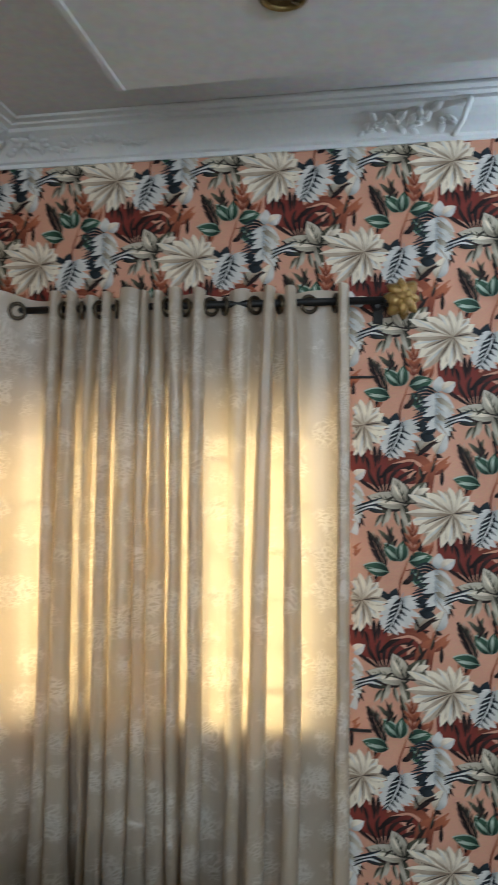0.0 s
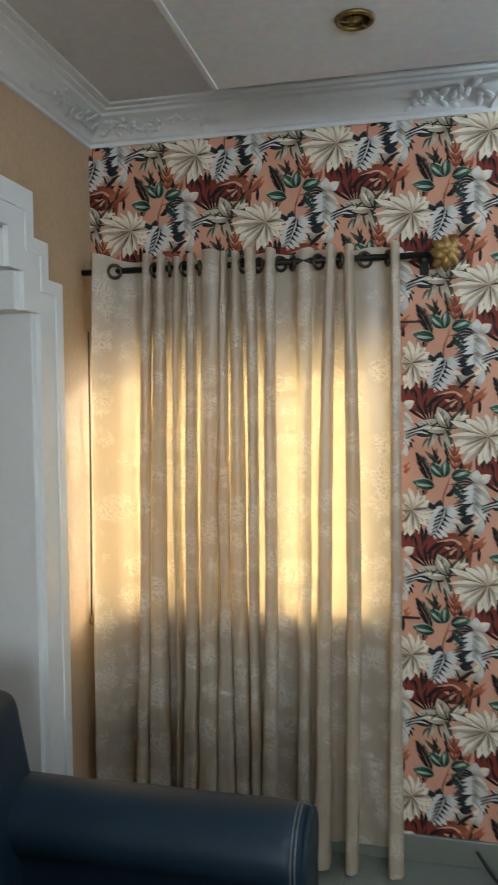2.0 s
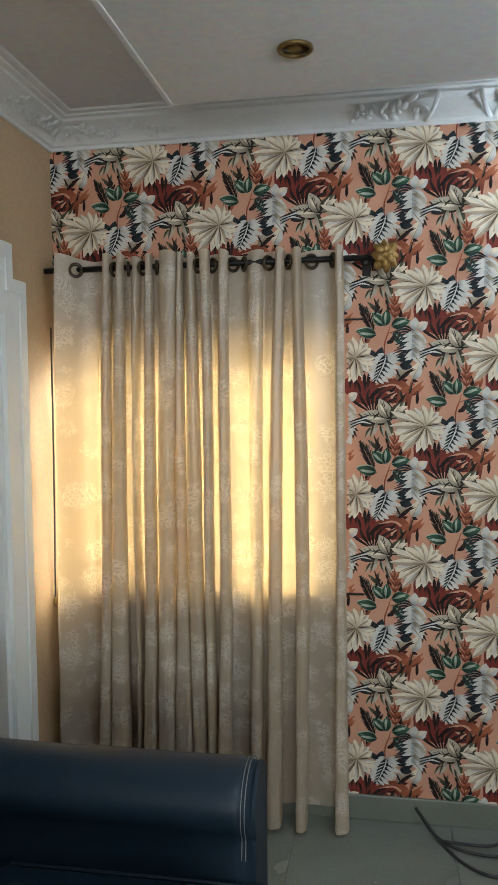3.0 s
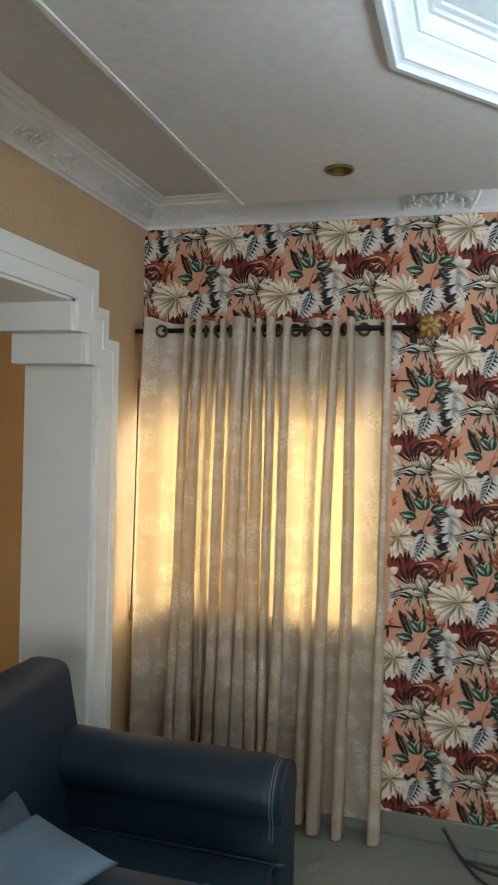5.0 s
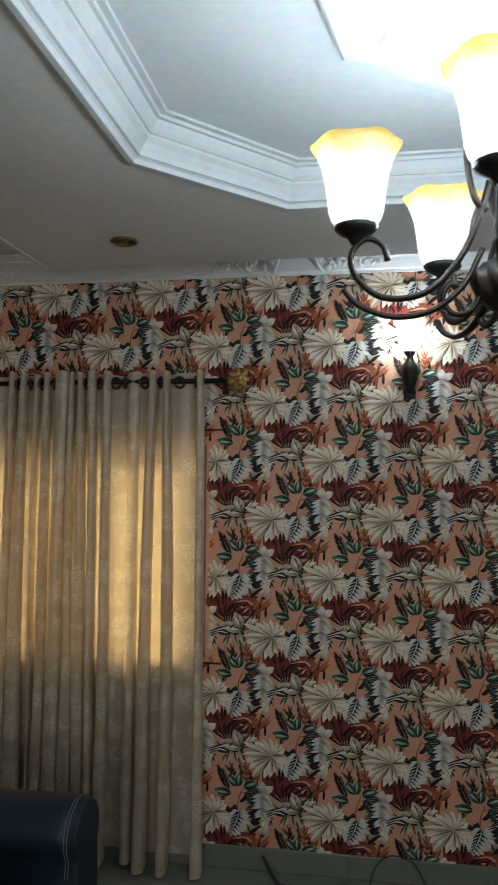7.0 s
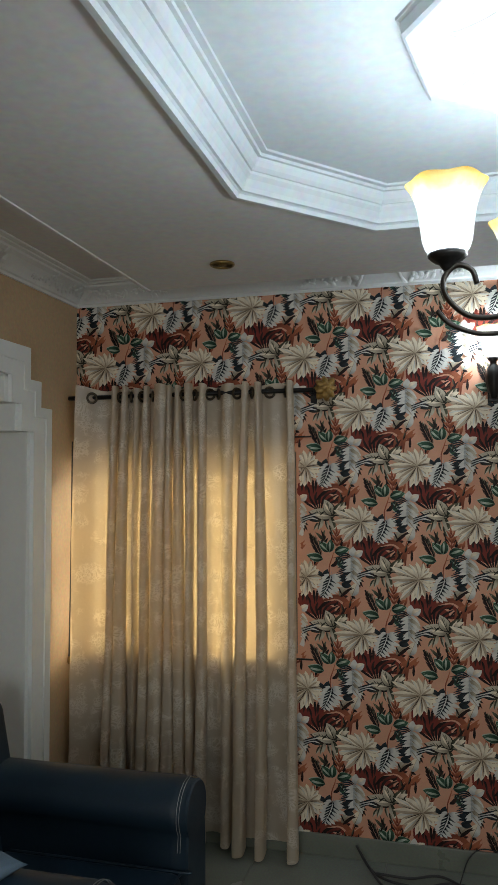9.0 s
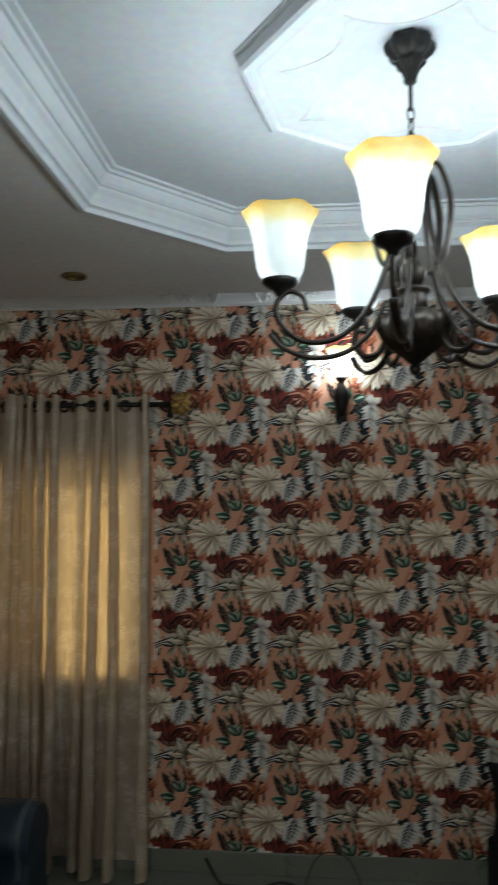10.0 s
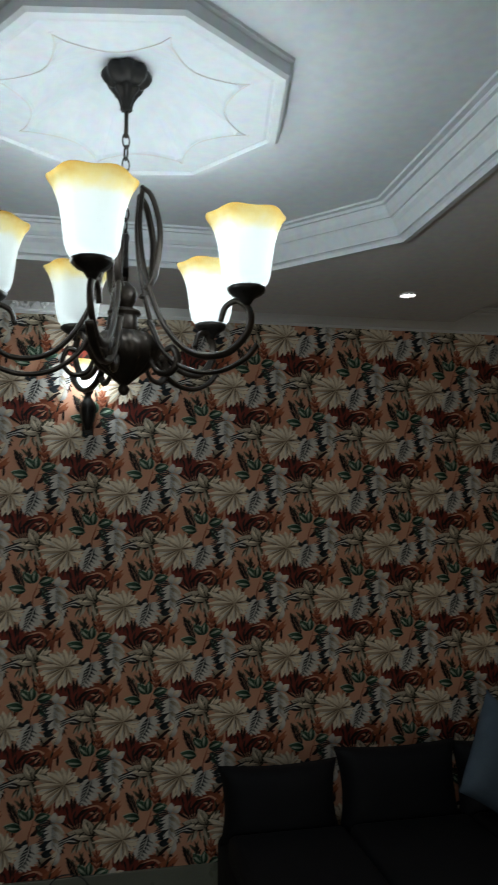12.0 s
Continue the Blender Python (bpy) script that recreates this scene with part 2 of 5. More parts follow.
def print_ink(name, base, shade, reach=1.0, streak=0.5):
    """Printed ink on paper: each leaf is painted from a shaded stalk to a lighter tip, in streaky strokes along it."""
    m = material(name, base, 0.66, 0.0, 0.22)
    t = m.node_tree
    n, ln, b = t.nodes, t.links, t.nodes["Principled BSDF"]
    co, sep = n.new("ShaderNodeTexCoord"), n.new("ShaderNodeSeparateXYZ")
    ln.new(co.outputs["UV"], sep.inputs["Vector"])
    stretch = n.new("ShaderNodeMapping")
    stretch.inputs["Scale"].default_value = (1.2, 9.0, 1.0)
    ln.new(co.outputs["UV"], stretch.inputs["Vector"])
    stroke, stain = n.new("ShaderNodeTexNoise"), n.new("ShaderNodeTexNoise")
    stroke.inputs["Scale"].default_value, stroke.inputs["Detail"].default_value = 1.6, 3
    ln.new(stretch.outputs["Vector"], stroke.inputs["Vector"])
    stain.inputs["Scale"].default_value, stain.inputs["Detail"].default_value = 34, 4
    ln.new(co.outputs["Object"], stain.inputs["Vector"])
    fall = n.new("ShaderNodeMapRange")
    fall.interpolation_type = "SMOOTHSTEP"
    fall.inputs["From Min"].default_value, fall.inputs["From Max"].default_value = 0.0, reach
    fall.inputs["To Min"].default_value, fall.inputs["To Max"].default_value = 0.95, 0.0
    ln.new(sep.outputs["X"], fall.inputs["Value"])
    lift = n.new("ShaderNodeMath")
    lift.operation = "MULTIPLY_ADD"
    lift.inputs[1].default_value = streak * 2
    ln.new(stroke.outputs["Fac"], lift.inputs[0])
    ln.new(fall.outputs["Result"], lift.inputs[2])
    spread = n.new("ShaderNodeMath")
    spread.operation, spread.use_clamp = "SUBTRACT", True
    spread.inputs[1].default_value = streak
    ln.new(lift.outputs["Value"], spread.inputs[0])
    mix = n.new("ShaderNodeMix")
    mix.data_type = "RGBA"
    mix.inputs["A"].default_value, mix.inputs["B"].default_value = (*base, 1), (*shade, 1)
    ln.new(spread.outputs["Value"], mix.inputs["Factor"])
    tone = n.new("ShaderNodeMapRange")
    tone.inputs["To Min"].default_value, tone.inputs["To Max"].default_value = 0.72, 1.22
    ln.new(stain.outputs["Fac"], tone.inputs["Value"])
    hsv = n.new("ShaderNodeHueSaturation")
    ln.new(tone.outputs["Result"], hsv.inputs["Value"])
    ln.new(mix.outputs["Result"], hsv.inputs["Color"])
    ln.new(hsv.outputs["Color"], b.inputs["Base Color"])
    bp = n.new("ShaderNodeBump")
    bp.inputs["Strength"].default_value, bp.inputs["Distance"].default_value = 0.06, 0.003
    ln.new(stain.outputs["Fac"], bp.inputs["Height"])
    ln.new(bp.outputs["Normal"], b.inputs["Normal"])
    return m


INKS = [
    weathered("paper_salmon", (0.64, 0.315, 0.195), (0.56, 0.26, 0.155), rough=0.66, scale=7, fine=260, bump=0.05, spec=0.22, amount=0.8),
    print_ink("ink_cream", (0.80, 0.71, 0.55), (0.46, 0.36, 0.25), 0.55),
    print_ink("ink_taupe", (0.47, 0.37, 0.265), (0.22, 0.15, 0.095), 0.8),
    print_ink("ink_white_blue", (0.65, 0.63, 0.575), (0.30, 0.315, 0.31), 0.55),
    print_ink("ink_navy", (0.026, 0.034, 0.040), (0.006, 0.008, 0.010), 1.0),
    print_ink("ink_green", (0.042, 0.105, 0.062), (0.007, 0.018, 0.012), 0.9),
    print_ink("ink_pale_green", (0.46, 0.52, 0.42), (0.12, 0.19, 0.13), 0.8),
    print_ink("ink_maroon", (0.20, 0.034, 0.022), (0.08, 0.013, 0.01), 0.5, 0.35),
    print_ink("ink_rust", (0.42, 0.13, 0.058), (0.16, 0.036, 0.020), 0.9),
    print_ink("ink_dark_brown", (0.040, 0.020, 0.016), (0.007, 0.004, 0.004), 1.0),
    print_ink("ink_olive_beige", (0.53, 0.47, 0.36), (0.20, 0.165, 0.115), 0.7),
    print_ink("ink_olive_dark", (0.11, 0.105, 0.065), (0.018, 0.018, 0.012), 0.9),
]
SALMON, CREAM, TAUPE, WBLUE, NAVY, GREEN, PGREEN, MAROON, RUST, BROWN, BEIGE, OLIVE = range(12)


# ---- mesh helpers ----
def mesh_of(name, bm, mats, smooth=False):
    me = bpy.data.meshes.new(name)
    bm.normal_update()
    bm.to_mesh(me)
    bm.free()
    for m in mats if isinstance(mats, (list, tuple)) else [mats]:
        me.materials.append(m)
    if smooth:
        for p in me.polygons:
            p.use_smooth = True
    return me


def part(name, bm, mat, parent=None, label="", smooth=False):
    ob = new(name, mesh_of(name, bm, mat, smooth))
    if parent:
        ob.parent = parent
    if label:
        ob["label"] = label
    return ob


def thing(name, place, label, category, group="", kind=""):
    ob = new(name)
    ob.empty_display_size = 0.05
    ob.location = place
    return tagged(ob, label, category, group, kind)


def box(bm, x0, x1, y0, y1, z0, z1, bevel=0.0, segments=2):
    r = bmesh.ops.create_cube(bm, size=1.0)
    vs = r["verts"]
    bmesh.ops.scale(bm, vec=(x1 - x0, y1 - y0, z1 - z0), verts=vs)
    bmesh.ops.translate(bm, vec=((x0 + x1) / 2, (y0 + y1) / 2, (z0 + z1) / 2), verts=vs)
    if bevel:
        es = list({e for v in vs for e in v.link_edges})
        bmesh.ops.bevel(bm, geom=es, offset=bevel, segments=segments, profile=0.5, affect="EDGES")


def boxes(*rows, bevel=0.0, segments=2):
    bm = bmesh.new()
    for r in rows:
        box(bm, *r, bevel=bevel, segments=segments)
    return bm


def lathe(bm, profile, steps=32, place=(0, 0, 0), flute=0, depth=0.0, twist=0.0, close=True):
    """Turns (radius, height) rows round the z axis; flute: number of lobes."""
    rings = []
    for k, (r, z) in enumerate(profile):
        ring = []
        for i in range(steps):
            a = 2 * math.pi * i / steps
            rr = r * (1 + depth * math.cos(flute * (a + twist * k))) if flute else r
            ring.append(bm.verts.new((place[0] + rr * math.cos(a), place[1] + rr * math.sin(a), place[2] + z)))
        rings.append(ring)
    for a, b in zip(rings, rings[1:]):
        for i in range(steps):
            j = (i + 1) % steps
            bm.faces.new((a[i], a[j], b[j], b[i]))
    if close:
        bm.faces.new(list(reversed(rings[0])))
        bm.faces.new(rings[-1])


def tube(bm, pts, radius, sides=8, flat=1.0):
    """A round bar along pts; radius may be a function of 0..1."""
    pts = [Vector(p) for p in pts]
    rings, up = [], None
    for i, p in enumerate(pts):
        d = (pts[min(i + 1, len(pts) - 1)] - pts[max(i - 1, 0)]).normalized()
        if up is None:
            up = Vector((0, 0, 1)) if abs(d.z) < 0.9 else Vector((1, 0, 0))
        side = d.cross(up)
        if side.length < 1e-6:
            side = d.orthogonal()
        side.normalize()
        up = side.cross(d).normalized()
        r = radius(i / (len(pts) - 1)) if callable(radius) else radius
        rings.append([bm.verts.new(p + side * (r * flat * math.cos(2 * math.pi * k / sides)) + up * (r * math.sin(2 * math.pi * k / sides))) for k in range(sides)])
    for a, b in zip(rings, rings[1:]):
        for k in range(sides):
            j = (k + 1) % sides
            bm.faces.new((a[k], a[j], b[j], b[k]))
    bm.faces.new(list(reversed(rings[0])))
    bm.faces.new(rings[-1])


def smooth_path(pts, n=40):
    """Catmull-Rom through pts."""
    pts = [Vector(p) for p in pts]
    q = [pts[0] * 2 - pts[1], *pts, pts[-1] * 2 - pts[-2]]
    out = []
    for i in range(n + 1):
        u = i / n * (len(pts) - 1)
        k = min(int(u), len(pts) - 2)
        f = u - k
        a, b, c, d = q[k : k + 4]
        out.append(0.5 * ((2 * b) + (c - a) * f + (2 * a - 5 * b + 4 * c - d) * f * f + (3 * b - a - 3 * c + d) * f ** 3))
    return out


def torus(bm, big, small, place=(0, 0, 0), turn=None, steps=24, sides=8):
    turn = turn or Matrix.Identity(3)
    rings = []
    for i in range(steps):
        a = 2 * math.pi * i / steps
        rings.append([bm.verts.new(Vector(place) + turn @ Vector(((big + small * math.cos(b)) * math.cos(a), (big + small * math.cos(b)) * math.sin(a), small * math.sin(b)))) for b in (2 * math.pi * k / sides for k in range(sides))])
    for i in range(steps):
        a, b = rings[i], rings[(i + 1) % steps]
        for k in range(sides):
            j = (k + 1) % sides
            bm.faces.new((a[k], b[k], b[j], a[j]))


# ---- the room ----
XL, XR, YN, YS, TOP = -1.26, 3.08, 2.58, -2.70, 2.80
SLAB_Z, SLAB_X0, SLAB_X1, SLAB_Y1, SLAB_Y0 = 2.56, -0.548, 2.385, 1.85, -1.95
CX, CY = 0.922, 0.445
WIN = (-1.256, -0.075, 0.92, 1.91)


def structure(name, bm, mat, label, category, smooth=False):
    return tagged(part(name, bm, mat, smooth=smooth), label, category, kind="structure")


# the papered wall, with the window's opening through it
wall_north = structure("wall_north", boxes((XL - 0.35, WIN[0], YN, YN + 0.2, 0, TOP + 0.05), (WIN[1], XR, YN, YN + 0.2, 0, TOP + 0.05),
    (WIN[0], WIN[1], YN, YN + 0.2, 0, WIN[2]), (WIN[0], WIN[1], YN, YN + 0.2, WIN[3], TOP + 0.05)),
    INKS[SALMON], "salmon wall papered with a tropical leaf print", "wall")

# the tan wall with its stepped opening: jamb, two corbelled steps, header
OP0, OP1 = -0.30, 2.118
wall_west = structure("wall_west", boxes((XL - 0.32, XL, OP1, YN, 0, TOP + 0.05), (XL - 0.32, XL, YS, OP0, 0, TOP + 0.05),
    (XL - 0.32, XL, OP0, OP1, 2.251, TOP + 0.05)), M_TAN, "tan painted wall with a white stepped opening", "wall")
wall_east = structure("wall_east", boxes((XR, XR + 0.2, YS, YN + 0.2, 0, TOP + 0.05)), M_TAN, "plain tan painted wall", "wall")
# the opening behind the camera is made up for the fill lamp
wall_south = structure("wall_south", boxes((XL - 0.32, -0.25, YS - 0.2, YS, 0, TOP + 0.05), (1.25, XR + 0.2, YS - 0.2, YS, 0, TOP + 0.05), (-0.25, 1.25, YS - 0.2, YS, 0, 0.9), (-0.25, 1.25, YS - 0.2, YS, 2.1, TOP + 0.05)), M_TAN, "plain tan painted wall with an added unseen opening", "wall")
# the space beyond the opening, closed
passage_wall = structure("passage_wall", boxes((-3.1, -3.0, -1.6, 3.4, 0, 2.9), (-3.1, XL - 0.32, 3.3, 3.4, 0, 2.9), (-3.1, XL - 0.32, -1.7, -1.6, 0, 2.9)),
    M_PLASTER, "plain tan walls of the passage", "wall")
structure("passage_ceiling", boxes((-3.1, XL - 0.3, -1.7, 3.4, 2.86, 2.95)), M_CEIL, "plain passage ceiling", "ceiling")

ceiling = structure("ceiling", boxes((XL - 0.32, XR + 0.2, YS - 0.2, YN + 0.2, TOP, TOP + 0.15)), M_CEIL, "grey-white plaster ceiling", "ceiling")


def ring_faces(bm, a, b):
    n = len(a)
    for i in range(n):
        j = (i + 1) % n
        bm.faces.new((a[i], a[j], b[j], b[i]))


def octagon(hx, kx, hy, ky, z):
    """Corners of a chamfered rectangle round the lamp's axis."""
    return [(CX + x, CY + y, z) for x, y in ((hx, ky), (kx, hy), (-kx, hy), (-hx, ky), (-hx, -ky), (-kx, -hy), (kx, -hy), (hx, -ky))]


def dropped_ceiling():
    """The lowered slab with the octagonal tray moulded up into it."""
    bm = bmesh.new()
    outer = [(SLAB_X1, SLAB_Y1), (SLAB_X0, SLAB_Y1), (SLAB_X0, SLAB_Y0), (SLAB_X1, SLAB_Y0)]
    low = [bm.verts.new((x, y, SLAB_Z)) for x, y in outer]
    high = [bm.verts.new((x, y, TOP)) for x, y in outer]
    ring_faces(bm, low, high)
    o = [bm.verts.new(p) for p in octagon(0.84, 0.488, 0.87, 0.48, SLAB_Z)]
    # soffit between the rectangle and the tray
    bm.faces.new((low[0], o[1], o[0]))
    bm.faces.new((low[0], low[1], o[2], o[1]))
    bm.faces.new((low[1], o[3], o[2]))
    bm.faces.new((low[1], low[2], o[4], o[3]))
    bm.faces.new((low[2], o[5], o[4]))
    bm.faces.new((low[2], low[3], o[6], o[5]))
    bm.faces.new((low[3], o[7], o[6]))
    bm.faces.new((low[3], low[0], o[0], o[7]))
    return bm


structure("dropped_ceiling", dropped_ceiling(), M_CEIL, "lowered grey-white ceiling with an octagonal tray", "ceiling")


def tray_moulding():
    bm = bmesh.new()
    rows = [(-0.002, 0.0), (-0.002, -0.010), (0.014, -0.012), (0.018, 0.0), (0.024, 0.004), (0.032, 0.004), (0.036, 0.016), (0.046, 0.034), (0.056, 0.045),
            (0.058, 0.052), (0.064, 0.052), (0.072, 0.062), (0.078, 0.076), (0.080, 0.084), (0.090, 0.084), (0.092, 0.092), (0.108, 0.092), (0.110, 0.100)]
    prev = None
    for inset, up in rows:
        ring = [bm.verts.new(p) for p in octagon(0.84 - inset, 0.488 - inset * 0.45, 0.87 - inset, 0.48 - inset * 0.45, SLAB_Z + up)]
        if prev:
            ring_faces(bm, prev, ring)
        prev = ring
    return bm


structure("tray_moulding", tray_moulding(), M_TRAY, "white stepped plaster moulding round the tray", "moulding")
TRAY_Z = SLAB_Z + 0.1


def tray_ceiling():
    bm = bmesh.new()
    rim = [bm.verts.new(p) for p in octagon(0.75, 0.45, 0.78, 0.45, TRAY_Z - 0.002)]
    hole = [bm.verts.new((CX + 0.335 * math.cos(radians(28 + 45 * k)), CY + 0.02 + 0.335 * math.sin(radians(28 + 45 * k)), TRAY_Z - 0.002)) for k in range(8)]
    ring_faces(bm, hole, rim)
    return bm


structure("tray_ceiling", tray_ceiling(), M_TRAY, "white painted tray ceiling", "ceiling")
# thin bead along the slab's edge
structure("slab_edge_trim", boxes((SLAB_X0 - 0.010, SLAB_X0 + 0.008, SLAB_Y0, SLAB_Y1, SLAB_Z - 0.004, SLAB_Z + 0.02),
    bevel=0.003), M_CEIL, "thin plaster edge bead", "trim")


# cornice with a cove between two fillets
COVE = [(0.0, -0.11), (0.012, -0.11), (0.014, -0.098), (0.026, -0.094), (0.036, -0.078), (0.052, -0.056), (0.074, -0.037), (0.098, -0.026), (0.100, -0.016), (0.122, -0.014), (0.124, -0.008), (0.140, -0.008), (0.142, 0.0)]


def cornice():
    bm = bmesh.new()
    loops = []
    for d, z in COVE:
        loops.append([bm.verts.new(p) for p in ((XR - d, YS + d, TOP + z), (XR - d, YN - d, TOP + z), (XL + d, YN - d, TOP + z), (XL + d, YS + d, TOP + z))])
    for a, b in zip(loops, loops[1:]):
        ring_faces(bm, a, b)
    return bm


structure("cornice", cornice(), M_CORNICE, "white coved plaster cornice", "cornice")


def plaster_leaf(bm, p, ang, length, width, out, along, up):
    """A small raised leaf on the cove."""
    c, s = math.cos(ang), math.sin(ang)
    rows = 5
    prev = None
    for i in range(rows + 1):
        f = i / rows
        w = width * math.sin(math.pi * min(1, f * 0.92 + 0.08)) ** 0.7
        h = 0.45 * width * math.sin(math.pi * f) + 0.002
        ring = []
        for k, lift in ((-1, 0), (-0.5, 0.8), (0, 0.45), (0.5, 0.8), (1, 0)):
            a, b = f * length, k * w * 0.5
            q = p + along * (a * c - b * s) + up * (a * s + b * c) + out * (h * lift + 0.001)
            ring.append(bm.verts.new(q))
        if prev:
            for x in range(4):
                bm.faces.new((prev[x], prev[x + 1], ring[x + 1], ring[x]))
        prev = ring


def ornament(name, start, along, sign, length, seed, big=1.15):
    """Acanthus swag on the cornice: scrolling leaves and buds that taper off."""
    rnd = random.Random(seed)
    along = Vector(along)
    inward = Vector((0, -1, 0)) if abs(along.x) > 0.5 else Vector((1, 0, 0))
    up = (inward * 0.100 + Vector((0, 0, 0.085))).normalized()
    out = (inward * 0.085 - Vector((0, 0, 0.100))).normalized()
    bm = bmesh.new()
    n = int(length / 0.030)
    base = Vector(start)
    for i in range(n):
        f = i / n
        p = base + along * (sign * length * f) + up * (0.052 + 0.016 * math.sin(f * 13)) + out * 0.003
        for _ in range(3):
            plaster_leaf(bm, p + up * rnd.uniform(-0.014, 0.014), rnd.uniform(0, 6.28), 0.034 * big * (1 - 0.45 * f), 0.018 * big * (1 - 0.4 * f), out, along, up)
        if i % 2 == 0:
            r = bmesh.ops.create_icosphere(bm, subdivisions=1, radius=0.008 * big * (1 - 0.4 * f))
            bmesh.ops.translate(bm, vec=p + out * 0.006, verts=r["verts"])
    return tagged(part(name, bm, M_CORNICE, smooth=True), "raised acanthus swag in white plaster on the cornice", "moulding", kind="structure")


ornament("corner_swag", (XL + 0.10, YN - 0.012, TOP - 0.094), (1, 0, 0), 1, 0.46, 3)
ornament("corner_swag", (XL + 0.012, YN - 0.10, TOP - 0.094), (0, 1, 0), -1, 0.46, 4)
ornament("corner_swag", (XL + 0.012, YN - 0.78, TOP - 0.094), (0, 1, 0), -1, 0.40, 8)
ornament("cornice_swag", (0.20, YN - 0.012, TOP - 0.094), (1, 0, 0), -1, 0.26, 5, 1.5)
ornament("cornice_swag", (0.50, YN - 0.012, TOP - 0.094), (1, 0, 0), 1, 0.26, 6, 1.5)


def ribbons():
    bm = bmesh.new()
    for x, s in ((0.235, 1), (0.465, -1)):
        for a, b in (((x, YN - 0.02, TOP - 0.098), (x + s * 0.045, YN - 0.10, TOP - 0.022)),):
            tube(bm, [a, Vector(a).lerp(Vector(b), 0.5) + Vector((0, -0.016, -0.02)), b], 0.006, 6, 1.6)
    return bm


structure("cornice_ribbon", ribbons(), M_CORNICE, "white plaster ribbon fold on the cornice", "moulding", True)
# panel bead on the ceiling inside the cornice
structure("ceiling_bead", boxes((XL + 0.142, XL + 0.156, YS, YN - 0.142, TOP - 0.010, TOP), (XL + 0.142, XR - 0.142, YN - 0.156, YN - 0.142, TOP - 0.010, TOP), bevel=0.003), M_CORNICE, "thin plaster bead", "trim")


# ---- stepped opening ----
def prism_yz(bm, poly, x0, x1):
    a = [bm.verts.new((x0, y, z)) for y, z in poly]
    b = [bm.verts.new((x1, y, z)) for y, z in poly]
    ring_faces(bm, a, b)
    bm.faces.new(list(reversed(a)))
    bm.faces.new(b)


def arch():
    top = thing("door_1", (XL, 1.0, 0), "white painted stepped opening surround in the tan wall", "doorway", kind="structure")
    place = Matrix.Translation((-XL, -1.0, 0))

    def piece(name, bm, label=""):
        bmesh.ops.transform(bm, matrix=place, verts=bm.verts)
        bmesh.ops.recalc_face_normals(bm, faces=bm.faces)
        return part(name, bm, M_WHITE, top, label)

    def surround(mirror):
        inner = [(1.0, 2.251), (1.926, 2.251), (1.926, 2.124), (2.014, 2.124), (2.014, 2.0), (2.118, 2.0), (2.118, 0.0)]
        outer = [(2.285, 0.0), (2.285, 2.122), (2.183, 2.122), (2.183, 2.245), (2.086, 2.245), (2.086, 2.393), (1.0, 2.393)]
        poly = inner + outer
        if mirror:
            c = (OP0 + OP1) / 2
            poly = [(2 * c - y, z) for y, z in poly]
            poly = [((OP0 + OP1) / 2 if abs(y - (2 * c - 1.0)) < 1e-6 else y, z) for y, z in poly]
        else:
            c = (OP0 + OP1) / 2
            poly = [(c if abs(y - 1.0) < 1e-6 else y, z) for y, z in poly]
        return poly

    for mirror in (False, True):
        bm = bmesh.new()
        prism_yz(bm, surround(mirror), XL - 0.006, XL + 0.022)
        piece("architrave", bm)
    c = (OP0 + OP1) / 2
    # raised inner fillets along the surround
    bm = boxes((XL + 0.022, XL + 0.03, c, 2.035, 2.318, 2.330), (XL + 0.022, XL + 0.03, 2.023, 2.035, 2.19, 2.318), (XL + 0.022, XL + 0.03, 2.035, 2.132, 2.19, 2.202),
        (XL + 0.022, XL + 0.03, 2.120, 2.132, 2.072, 2.19), (XL + 0.022, XL + 0.03, 2.132, 2.232, 2.072, 2.084), (XL + 0.022, XL + 0.03, 2.220, 2.232, 0.0, 2.072), bevel=0.002)
    piece("fillet", bm)
    # the thick white lining: jambs, steps and head
    for y0, y1, z0, z1 in ((OP1 - 0.03, OP1, 0, 2.0), (2.014, OP1, 2.0, 2.02), (1.984, 2.014, 2.0, 2.124), (1.926, 2.014, 2.124, 2.144), (1.896, 1.926, 2.124, 2.251)):
        for mirror in (False, True):
            a, b = (2 * c - y1, 2 * c - y0) if mirror else (y0, y1)
            bm = boxes((XL - 0.325, XL + 0.004, a, b, z0, z1), bevel=0.002)
            piece("lining", bm)
    bm = boxes((XL - 0.325, XL + 0.004, OP0, OP1, 2.251 - 0.012, 2.2505))
    piece("head_lining", bm)


arch()


